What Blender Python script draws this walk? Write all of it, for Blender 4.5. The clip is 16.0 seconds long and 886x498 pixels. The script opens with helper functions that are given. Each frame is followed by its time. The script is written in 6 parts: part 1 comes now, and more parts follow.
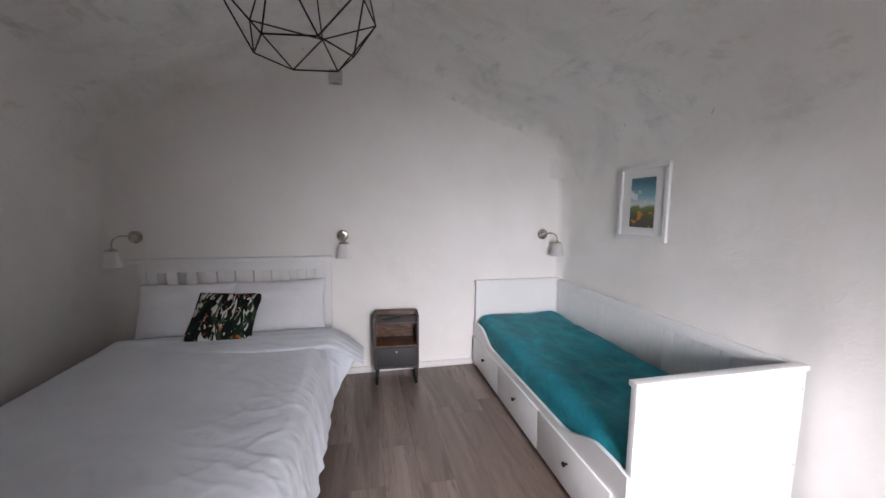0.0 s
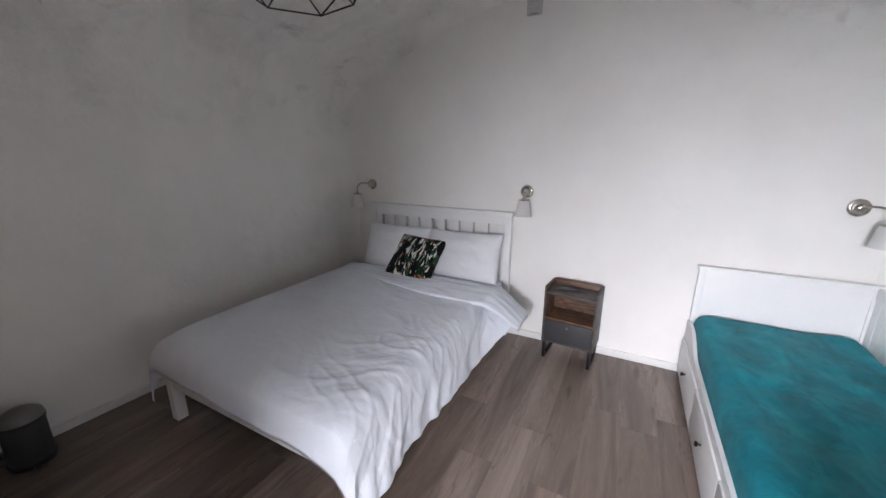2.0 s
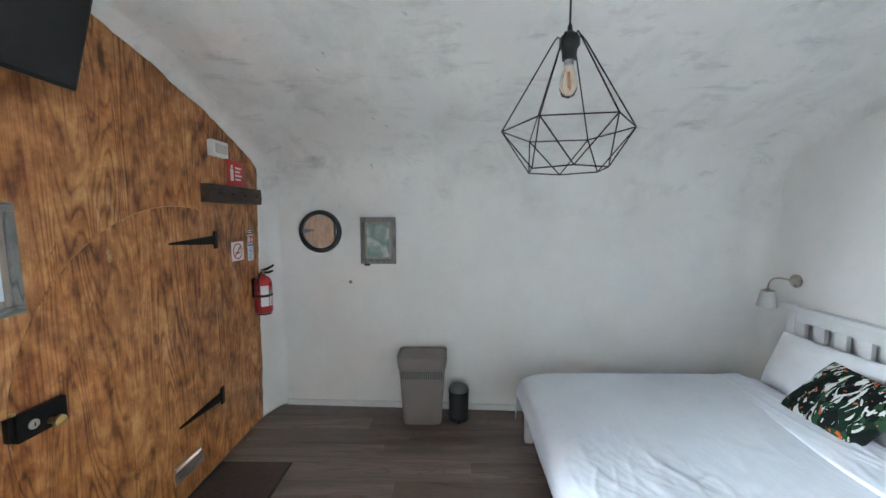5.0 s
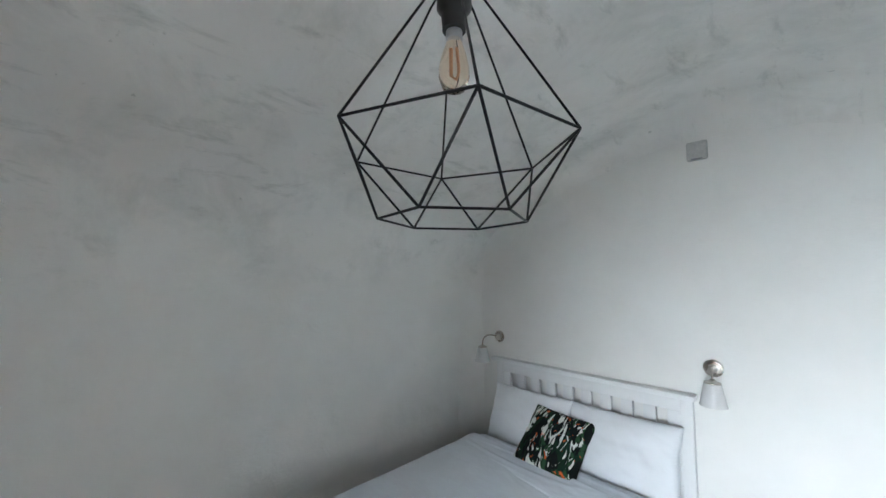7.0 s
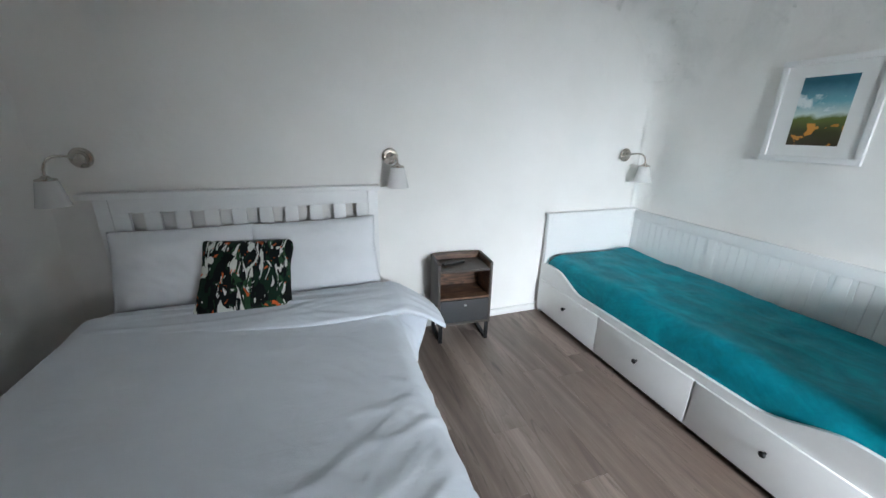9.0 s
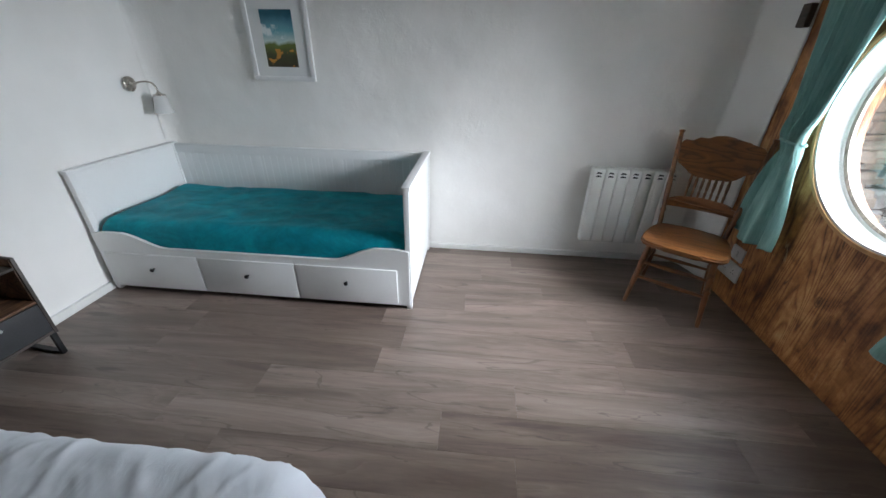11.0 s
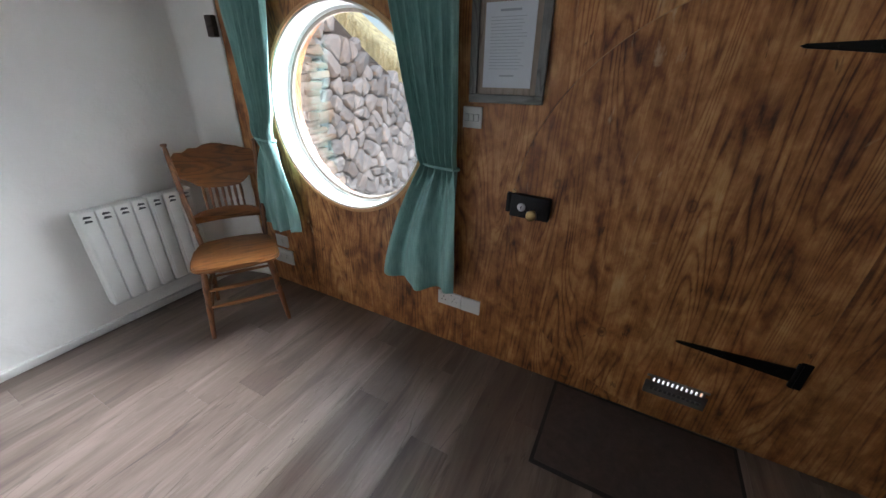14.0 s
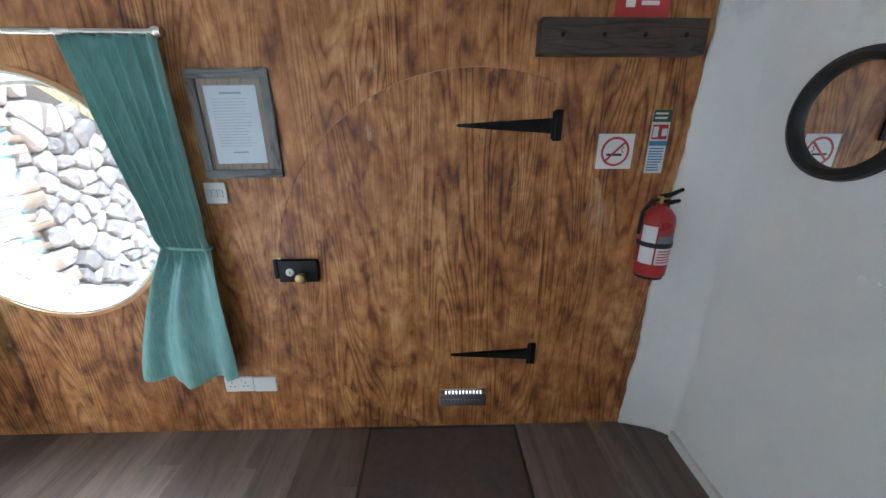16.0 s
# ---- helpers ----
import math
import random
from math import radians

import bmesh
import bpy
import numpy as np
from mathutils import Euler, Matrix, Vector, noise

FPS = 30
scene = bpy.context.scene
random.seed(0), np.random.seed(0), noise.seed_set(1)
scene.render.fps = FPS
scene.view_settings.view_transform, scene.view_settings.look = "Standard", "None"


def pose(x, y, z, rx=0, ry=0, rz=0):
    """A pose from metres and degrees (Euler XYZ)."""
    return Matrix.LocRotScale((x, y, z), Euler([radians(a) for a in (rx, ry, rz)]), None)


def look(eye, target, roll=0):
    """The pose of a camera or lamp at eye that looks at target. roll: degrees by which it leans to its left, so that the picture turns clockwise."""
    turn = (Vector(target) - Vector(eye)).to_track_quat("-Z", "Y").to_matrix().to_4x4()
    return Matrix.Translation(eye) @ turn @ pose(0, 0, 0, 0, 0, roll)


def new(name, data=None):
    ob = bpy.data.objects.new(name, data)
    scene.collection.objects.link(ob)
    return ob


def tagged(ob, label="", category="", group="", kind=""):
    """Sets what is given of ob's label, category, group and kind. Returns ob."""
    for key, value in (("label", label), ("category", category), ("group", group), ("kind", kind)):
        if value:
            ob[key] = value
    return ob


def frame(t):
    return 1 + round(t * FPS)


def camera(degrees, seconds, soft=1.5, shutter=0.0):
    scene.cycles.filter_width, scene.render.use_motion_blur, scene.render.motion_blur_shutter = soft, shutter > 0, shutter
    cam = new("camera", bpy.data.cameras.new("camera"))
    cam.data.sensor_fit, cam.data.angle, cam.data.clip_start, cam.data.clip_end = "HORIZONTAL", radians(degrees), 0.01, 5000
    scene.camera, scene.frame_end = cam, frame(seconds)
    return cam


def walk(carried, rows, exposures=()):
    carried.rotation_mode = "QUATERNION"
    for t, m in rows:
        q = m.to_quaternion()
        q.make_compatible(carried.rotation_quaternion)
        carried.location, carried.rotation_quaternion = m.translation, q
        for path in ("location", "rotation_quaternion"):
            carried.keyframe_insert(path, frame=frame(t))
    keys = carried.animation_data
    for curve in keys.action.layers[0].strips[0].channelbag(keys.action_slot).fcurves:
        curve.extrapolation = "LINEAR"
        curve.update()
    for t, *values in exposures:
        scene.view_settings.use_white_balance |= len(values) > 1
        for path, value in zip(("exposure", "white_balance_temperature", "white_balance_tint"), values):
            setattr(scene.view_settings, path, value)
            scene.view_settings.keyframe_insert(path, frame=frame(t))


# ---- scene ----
cam = camera(101.6, 16.0)
PATH = [
    (0, (-0.722, -0.381, 1.503), (-0.291, 1.560, 1.280), 0.5),
    (0.5, (-0.519, -0.253, 1.503), (-0.096, 1.658, 1.09), 0.5),
    (1, (-0.328, -0.139, 1.48), (0.031, 1.757, 0.951), 0.5),
    (1.5, (-0.224, -0.091, 1.488), (-0.341, 1.835, 0.965), 0.5),
    (2, (-0.146, -0.031, 1.543), (-1.041, 1.686, 1.039), 0.2),
    (2.5, (-0.031, 0.036, 1.542), (-1.627, 1.164, 1.120), 0.1),
    (3, (0.125, 0.072, 1.617), (-1.8, 0.432, 1.211), 0.2),
    (3.2, (0.161, 0.091, 1.624), (-1.796, 0.223, 1.231), 0.2),
    (5.3, (0.272, 0.288, 1.761), (-1.721, 0.26, 1.596), 0.1),
    (5.5, (0.253, 0.279, 1.768), (-1.743, 0.34, 1.66), 0.2),
    (6, (0.099, 0.175, 1.798), (-1.876, 0.495, 1.804), 0.1),
    (6.5, (-0.135, 0.07, 1.838), (-1.961, 0.88, 1.943), -0.3),
    (7, (-0.454, 0.215, 1.795), (-1.882, 1.606, 1.945), 0.2),
    (7.5, (-0.727, 0.322, 1.714), (-1.450, 2.176, 1.918), 0.0),
    (8, (-1.133, 0.312, 1.562), (-1.356, 2.294, 1.717), 0.4),
    (8.5, (-1.277, 0.424, 1.478), (-1.168, 2.403, 1.211), 0.7),
    (9, (-1.349, 0.529, 1.43), (-0.72, 2.32, 0.801), 1.1),
    (9.5, (-1.468, 0.586, 1.441), (-0.336, 2.017, 0.622), 1.5),
    (10, (-1.593, 0.594, 1.446), (-0.1, 1.584, 0.555), 1.6),
    (10.2, (-1.611, 0.569, 1.45), (-0.033, 1.404, 0.548), 1.4),
    (12.3, (-1.429, 0.198, 1.478), (0.153, -0.605, 0.555), 2.5),
    (12.5, (-1.417, 0.19, 1.469), (0.125, -0.702, 0.561), 2.8),
    (13, (-1.4, 0.123, 1.493), (0.04, -0.928, 0.586), 2.2),
    (13.5, (-1.381, 0.173, 1.498), (-0.195, -1.165, 0.601), 2.1),
    (14, (-1.428, 0.214, 1.506), (-0.606, -1.374, 0.61), 1.5),
    (14.5, (-1.503, 0.207, 1.494), (-0.982, -1.507, 0.604), 1.0),
    (15, (-1.579, 0.202, 1.549), (-1.275, -1.576, 0.684), 0.7),
    (15.5, (-1.633, 0.215, 1.584), (-1.513, -1.631, 0.823), 0.3),
    (16, (-1.684, 0.227, 1.594), (-1.737, -1.663, 0.94), 0.0),
]
EXPOSURES = [
    (0, -0.15, 6850, 24), (1, -0.38, 6850, 24), (1.5, -0.2, 6750, 23), (2, 0.15, 6650, 21), (2.5, 0.45, 6450, 18), (3, 1, 6250, 12), (5.5, 1.4, 6000, 9), (6.5, 1.2, 6050, 9), (7, 0.7, 6150, 9), (8, 0.4, 6250, 9), (9, 0.25, 6250, 10),
    (10, -0.2, 6200, 12), (12.3, -0.42, 6420, 12), (13, -0.42, 6420, 13), (14, 0.05, 6350, 14), (14.5, 0.75, 6450, 15), (15, 1.22, 6300, 12), (16, 1.35, 5700, 8),
]
walk(cam, [(t, look(eye, target, roll)) for t, eye, target, roll in PATH], EXPOSURES)

# ---- light ----
world = bpy.data.worlds.new("sky_world")
scene.world = world
world.use_nodes = True
wn = world.node_tree
sky = wn.nodes.new("ShaderNodeTexSky")
sky.sky_type, sky.sun_disc = "NISHITA", False
sky.sun_elevation, sky.sun_rotation = radians(50), radians(-88)
wn.links.new(sky.outputs[0], wn.nodes["Background"].inputs[0])
wn.nodes["Background"].inputs[1].default_value = 0.15

sun = new("sun", bpy.data.lights.new("sun", "SUN"))
sun.data.energy, sun.data.angle, sun.data.color = 5.0, radians(1.0), (1.0, 0.97, 0.93)
sun.matrix_world = look((-6.04, 0.16, 7.2), (0, 0, 0))

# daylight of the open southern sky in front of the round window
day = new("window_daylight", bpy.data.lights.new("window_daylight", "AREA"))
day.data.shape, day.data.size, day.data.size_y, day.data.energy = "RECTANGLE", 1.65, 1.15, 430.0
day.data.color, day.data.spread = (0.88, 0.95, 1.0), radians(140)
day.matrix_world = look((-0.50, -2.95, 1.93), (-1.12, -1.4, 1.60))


# ---- materials ----
def nodes_of(name):
    m = bpy.data.materials.new(name)
    m.use_nodes = True
    t = m.node_tree
    return m, t, t.nodes["Principled BSDF"]


def node(t, kind, **values):
    n = t.nodes.new(kind)
    for k, v in values.items():
        n.inputs[k.replace("_", " ")].default_value = v
    return n


def coords(t, scale=(1, 1, 1), kind="Object"):
    c = t.nodes.new("ShaderNodeTexCoord")
    mp = t.nodes.new("ShaderNodeMapping")
    mp.inputs["Scale"].default_value = scale
    t.links.new(c.outputs[kind], mp.inputs["Vector"])
    return mp.outputs["Vector"]


def noise_tex(t, vec, scale, detail=4.0, rough=0.55, distort=0.0):
    n = node(t, "ShaderNodeTexNoise", Scale=scale, Detail=detail, Roughness=rough, Distortion=distort)
    t.links.new(vec, n.inputs["Vector"])
    return n.outputs["Fac"]


def ramp(t, fac, stops):
    r = t.nodes.new("ShaderNodeValToRGB")
    e = r.color_ramp.elements
    while len(e) < len(stops):
        e.new(0.5)
    for el, (p, c) in zip(e, stops):
        el.position = p
        el.color = (*c, 1) if len(c) == 3 else c
    t.links.new(fac, r.inputs["Fac"])
    return r.outputs["Color"]


def math_node(t, op, a, b=None):
    n = t.nodes.new("ShaderNodeMath")
    n.operation = op
    for i, v in enumerate((a, b)):
        if v is None:
            continue
        if isinstance(v, (int, float)):
            n.inputs[i].default_value = v
        else:
            t.links.new(v, n.inputs[i])
    return n.outputs[0]


def mixed(t, fac, a, b, blend="MIX"):
    n = t.nodes.new("ShaderNodeMix")
    n.data_type, n.blend_type = "RGBA", blend
    for i, v in ((0, fac), (6, a), (7, b)):
        if isinstance(v, (int, float)):
            n.inputs[i].default_value = v
        elif isinstance(v, tuple):
            n.inputs[i].default_value = (*v, 1)
        else:
            t.links.new(v, n.inputs[i])
    return n.outputs[2]


def bumped(t, b, height, strength, distance=0.01):
    n = t.nodes.new("ShaderNodeBump")
    n.inputs["Strength"].default_value, n.inputs["Distance"].default_value = strength, distance
    t.links.new(height, n.inputs["Height"])
    t.links.new(n.outputs[0], b.inputs["Normal"])


def surface(name, base, rough=0.5, metal=0.0, vary=0.12, scale=6.0, fine=80.0, bump=0.1, depth=0.002, stretch=(1, 1, 1), sheen=0.0):
    """A plain surface with variation at two scales, fine relief and uneven gloss."""
    m, t, b = nodes_of(name)
    v = coords(t, stretch)
    big, small = noise_tex(t, v, scale), noise_tex(t, v, fine, 2.0)
    f = math_node(t, "ADD", math_node(t, "MULTIPLY", big, 0.65), math_node(t, "MULTIPLY", small, 0.35))
    lo, hi = tuple(c * (1 - vary) for c in base), tuple(min(1.0, c * (1 + vary)) for c in base)
    t.links.new(ramp(t, f, [(0.3, lo), (0.7, hi)]), b.inputs["Base Color"])
    t.links.new(math_node(t, "ADD", math_node(t, "MULTIPLY", big, 0.16), max(0.02, rough - 0.08)), b.inputs["Roughness"])
    b.inputs["Metallic"].default_value = metal
    if sheen:
        b.inputs["Sheen Weight"].default_value = sheen
    if bump:
        bumped(t, b, small, bump, depth)
    return m


def plaster_material(name, specks, bump, grit=9.0, lumps=0.5):
    m, t, b = nodes_of(name)
    v = coords(t)
    big, mid, small = noise_tex(t, v, 1.6, 5.0), noise_tex(t, v, grit, 5.0, 0.6, 0.4), noise_tex(t, v, 75.0, 3.0)
    col = ramp(t, big, [(0.3, (0.81, 0.80, 0.77)), (0.7, (0.88, 0.87, 0.845))])
    sep = t.nodes.new("ShaderNodeSeparateXYZ")
    t.links.new(v, sep.inputs[0])
    # the brushed lower walls are cleaner than the old vault
    vault = ramp(t, math_node(t, "MULTIPLY", sep.outputs[2], 0.3), [(0.50, (0.10, 0.10, 0.10)), (0.64, (1, 1, 1))])
    specks = math_node(t, "MULTIPLY", vault, specks)
    # chips and trowel scrapes where the old coat shows through
    chip = ramp(t, noise_tex(t, coords(t, (1.0, 1.5, 1.5)), 11.0, 4.0, 0.6, 0.25), [(0.67, (0, 0, 0)), (0.77, (1, 1, 1))])
    chip = math_node(t, "MULTIPLY", chip, ramp(t, noise_tex(t, v, 2.4, 3.0, 0.6), [(0.48, (0, 0, 0)), (0.60, (1, 1, 1))]))
    scrape = ramp(t, noise_tex(t, coords(t, (3.4, 1.3, 2.2)), 2.2, 7.0, 0.70, 0.35), [(0.56, (0, 0, 0)), (0.76, (1, 1, 1))])
    cloud = ramp(t, noise_tex(t, coords(t, (1.0, 1.3, 1.2)), 2.0, 7.0, 0.68, 0.4), [(0.48, (0, 0, 0)), (0.68, (1, 1, 1))])
    col = mixed(t, math_node(t, "MULTIPLY", cloud, math_node(t, "MULTIPLY", specks, 0.34)), col, (0.47, 0.49, 0.455))
    col = mixed(t, math_node(t, "MULTIPLY", scrape, math_node(t, "MULTIPLY", specks, 0.55)), col, (0.34, 0.355, 0.32))
    col = mixed(t, math_node(t, "MULTIPLY", chip, math_node(t, "MULTIPLY", specks, 0.80)), col, (0.20, 0.215, 0.20))
    t.links.new(col, b.inputs["Base Color"])
    b.inputs["Roughness"].default_value = 0.82
    # trowelled lumps with soft ridges between them
    ridge = math_node(t, "ABSOLUTE", math_node(t, "SUBTRACT", noise_tex(t, v, grit * 0.8, 3.0, 0.5, 1.6), 0.5))
    drag = noise_tex(t, coords(t, (1.0, 0.7, 2.2)), grit * 1.7, 4.0, 0.6, 1.0)
    h = math_node(t, "ADD", mid, math_node(t, "MULTIPLY", small, 0.14))
    h = math_node(t, "ADD", h, math_node(t, "MULTIPLY", math_node(t, "ADD", math_node(t, "MULTIPLY", ridge, -2.0), drag), lumps))
    uneven = ramp(t, noise_tex(t, v, 2.2, 3.0, 0.6), [(0.36, (0.22,) * 3), (0.66, (1, 1, 1))])
    bumped(t, b, math_node(t, "MULTIPLY", h, uneven), bump, 0.02)
    return m


def figured_wood(name, dark, mid, light, across=6.0, along=0.55, rings=17.0, rough=0.5, axis="z", patches=0.55, knots=True, figure=0.42):
    """Softwood with cathedral figure, fine pores, stain patches and knots; the grain runs along the axis."""
    m, t, b = nodes_of(name)
    s = {"z": (across, across, along), "y": (across, along, across), "x": (along, across, across)}[axis]
    v = coords(t, s)
    base = noise_tex(t, v, 1.0, 2.0, 0.4, 0.25)
    lines = math_node(t, "FRACT", math_node(t, "MULTIPLY", base, rings))
    fig = ramp(t, lines, [(0.0, (0.15,) * 3), (0.14, (0.62,) * 3), (0.74, (0.82,) * 3), (0.98, (0.15,) * 3)])
    fine = noise_tex(t, v, 16.0, 4.0, 0.65)
    patch = noise_tex(t, coords(t, (0.9, 1, 1.1)), 5.5, 5.0, 0.68, 0.5)
    f = math_node(t, "ADD", math_node(t, "MULTIPLY", fig, figure), math_node(t, "MULTIPLY", fine, 0.72 - figure))
    f = math_node(t, "ADD", f, math_node(t, "MULTIPLY", patch, patches))
    f = math_node(t, "SUBTRACT", f, patches * 0.5 - 0.05)
    col = ramp(t, f, [(0.22, dark), (0.5, mid), (0.78, light)])
    if knots:
        vor = t.nodes.new("ShaderNodeTexVoronoi")
        vor.inputs["Scale"].default_value = 3.6
        t.links.new(coords(t, (1.0, 1.0, 0.7)), vor.inputs["Vector"])
        k = ramp(t, vor.outputs["Distance"], [(0.05, (1, 1, 1)), (0.10, (0, 0, 0))])
        col = mixed(t, k, col, tuple(c * 0.7 for c in dark))
    t.links.new(col, b.inputs["Base Color"])
    t.links.new(math_node(t, "ADD", math_node(t, "MULTIPLY", fine, 0.25), rough - 0.12), b.inputs["Roughness"])
    bumped(t, b, math_node(t, "ADD", fig, fine), 0.5, 0.0012)
    return m


def stained_pine():
    """Brush-stained pine sheets: tight cathedral figure, vertical fibre, blotchy stain, pale worn streaks and knots."""
    m, t, b = nodes_of("stained_pine")
    c = t.nodes.new("ShaderNodeTexCoord")
    sep = t.nodes.new("ShaderNodeSeparateXYZ")
    t.links.new(c.outputs["Object"], sep.inputs[0])
    n_board = math_node(t, "MULTIPLY", sep.outputs[0], 1.0 / 0.30)
    n_board = math_node(t, "FLOOR", n_board)
    comb = t.nodes.new("ShaderNodeCombineXYZ")
    t.links.new(math_node(t, "MULTIPLY", n_board, 5.37), comb.inputs[1])
    t.links.new(math_node(t, "MULTIPLY", n_board, 2.71), comb.inputs[2])
    add = t.nodes.new("ShaderNodeVectorMath")
    add.operation = "ADD"
    t.links.new(coords(t, (5.0, 5.0, 0.55)), add.inputs[0])
    t.links.new(comb.outputs[0], add.inputs[1])
    v = add.outputs[0]
    rings = noise_tex(t, v, 1.0, 1.6, 0.42, 0.35)
    wave = math_node(t, "FRACT", math_node(t, "MULTIPLY", rings, 24.0))
    fig = ramp(t, wave, [(0.0, (0.05,) * 3), (0.20, (0.66,) * 3), (0.55, (0.78,) * 3), (0.82, (0.56,) * 3), (1.0, (0.05,) * 3)])
    clear = ramp(t, noise_tex(t, coords(t, (3.0, 1.0, 1.3)), 1.0, 3.0), [(0.36, (0.25,) * 3), (0.60, (1,) * 3)])
    fibre = noise_tex(t, coords(t, (1.0, 1.0, 0.016)), 150.0, 4.0, 0.68)
    streak = noise_tex(t, coords(t, (1.0, 1.0, 0.06)), 34.0, 4.0, 0.6, 0.3)
    blot = noise_tex(t, coords(t, (2.0, 1.0, 1.25)), 4.2, 5.0, 0.66, 0.5)
    dab = noise_tex(t, coords(t, (1.5, 1.0, 1.0)), 11.0, 3.0, 0.55, 0.3)
    wide = noise_tex(t, coords(t, (1.1, 1.0, 0.5)), 1.5, 2.0)
    f = math_node(t, "MULTIPLY", math_node(t, "MULTIPLY", math_node(t, "SUBTRACT", fig, 0.62), clear), 0.44)
    for tex, k in ((fibre, 0.46), (streak, 0.30), (blot, 0.95), (dab, 0.62), (wide, 0.42)):
        f = math_node(t, "ADD", f, math_node(t, "MULTIPLY", math_node(t, "SUBTRACT", tex, 0.5), k))
    f = math_node(t, "ADD", f, 0.5)
    col = ramp(t, f, [(0.14, (0.060, 0.016, 0.005)), (0.34, (0.212, 0.073, 0.021)), (0.54, (0.410, 0.166, 0.050)), (0.74, (0.600, 0.310, 0.120)), (0.92, (0.68, 0.43, 0.22))])
    worn = ramp(t, noise_tex(t, coords(t, (1.0, 1.0, 0.28)), 8.5, 5.0, 0.62, 1.0), [(0.655, (0, 0, 0)), (0.71, (1, 1, 1))])
    col = mixed(t, math_node(t, "MULTIPLY", worn, 0.55), col, (0.66, 0.47, 0.29))
    scar = ramp(t, noise_tex(t, coords(t, (1.6, 1.0, 0.45)), 10.0, 4.0, 0.6, 1.6), [(0.27, (1, 1, 1)), (0.33, (0, 0, 0))])
    col = mixed(t, math_node(t, "MULTIPLY", scar, 0.75), col, (0.045, 0.016, 0.006))
    vor = t.nodes.new("ShaderNodeTexVoronoi")
    vor.inputs["Scale"].default_value = 3.3
    t.links.new(coords(t, (1.0, 1.0, 0.72)), vor.inputs["Vector"])
    knot = ramp(t, vor.outputs["Distance"], [(0.028, (1, 1, 1)), (0.05, (0.25,) * 3), (0.062, (0.75,) * 3), (0.085, (0, 0, 0))])
    col = mixed(t, math_node(t, "MULTIPLY", knot, 0.8), col, (0.060, 0.020, 0.008))
    t.links.new(col, b.inputs["Base Color"])
    t.links.new(math_node(t, "ADD", math_node(t, "MULTIPLY", fibre, 0.30), 0.27), b.inputs["Roughness"])
    bumped(t, b, math_node(t, "ADD", math_node(t, "MULTIPLY", fig, 0.6), math_node(t, "ADD", fibre, streak)), 0.42, 0.0025)
    return m


def plank_material():
    m, t, b = nodes_of("laminate_oak")
    info = t.nodes.new("ShaderNodeObjectInfo")
    rnd = info.outputs["Random"]
    comb = t.nodes.new("ShaderNodeCombineXYZ")
    for i in range(3):
        t.links.new(math_node(t, "MULTIPLY", rnd, 23.0 + 19 * i), comb.inputs[i])
    add = t.nodes.new("ShaderNodeVectorMath")
    add.operation = "ADD"
    t.links.new(coords(t, (9.0, 0.9, 1.0)), add.inputs[0])
    t.links.new(comb.outputs[0], add.inputs[1])
    v = add.outputs[0]
    base = noise_tex(t, v, 0.9, 4.0, 0.55, 0.7)
    fine = noise_tex(t, v, 11.0, 5.0, 0.7)
    lines = math_node(t, "FRACT", math_node(t, "MULTIPLY", base, 6.0))
    f = math_node(t, "ADD", math_node(t, "MULTIPLY", base, 0.80), math_node(t, "MULTIPLY", fine, 0.20))
    f = math_node(t, "ADD", f, math_node(t, "MULTIPLY", lines, 0.07))
    f = math_node(t, "ADD", f, math_node(t, "MULTIPLY", math_node(t, "SUBTRACT", rnd, 0.5), 0.20))
    col = ramp(t, f, [(0.28, (0.080, 0.055, 0.043)), (0.52, (0.158, 0.117, 0.096)), (0.82, (0.300, 0.240, 0.204))])
    # dark heart cracks and smoky patches
    streak = ramp(t, noise_tex(t, v, 1.7, 5.0, 0.62, 1.2), [(0.60, (0, 0, 0)), (0.70, (1, 1, 1))])
    col = mixed(t, math_node(t, "MULTIPLY", streak, 0.62), col, (0.060, 0.043, 0.035))
    split = math_node(t, "LESS_THAN", math_node(t, "ABSOLUTE", math_node(t, "SUBTRACT", noise_tex(t, v, 0.75, 3.0, 0.5, 0.9), 0.5)), 0.006)
    split = math_node(t, "MULTIPLY", split, math_node(t, "GREATER_THAN", base, 0.52))
    col = mixed(t, math_node(t, "MULTIPLY", split, 0.35), col, (0.040, 0.028, 0.022))
    t.links.new(col, b.inputs["Base Color"])
    t.links.new(math_node(t, "ADD", math_node(t, "MULTIPLY", fine, 0.2), 0.26), b.inputs["Roughness"])
    bumped(t, b, fine, 0.15, 0.0008)
    return m


def cloth(name, base, weave=900.0, rough=0.85, vary=0.06, crease=0.25, sheen=0.15):
    m, t, b = nodes_of(name)
    v = coords(t)
    big, crs = noise_tex(t, v, 3.0), noise_tex(t, coords(t, (1.0, 2.2, 1.0)), 7.0, 3.0, 0.5, 1.0)
    w = noise_tex(t, v, weave, 1.0)
    lo, hi = tuple(c * (1 - vary) for c in base), tuple(min(1, c * (1 + vary)) for c in base)
    t.links.new(ramp(t, big, [(0.3, lo), (0.7, hi)]), b.inputs["Base Color"])
    b.inputs["Roughness"].default_value = rough
    b.inputs["Sheen Weight"].default_value = sheen
    bumped(t, b, math_node(t, "ADD", crs, math_node(t, "MULTIPLY", w, 0.05)), crease, 0.015)
    return m


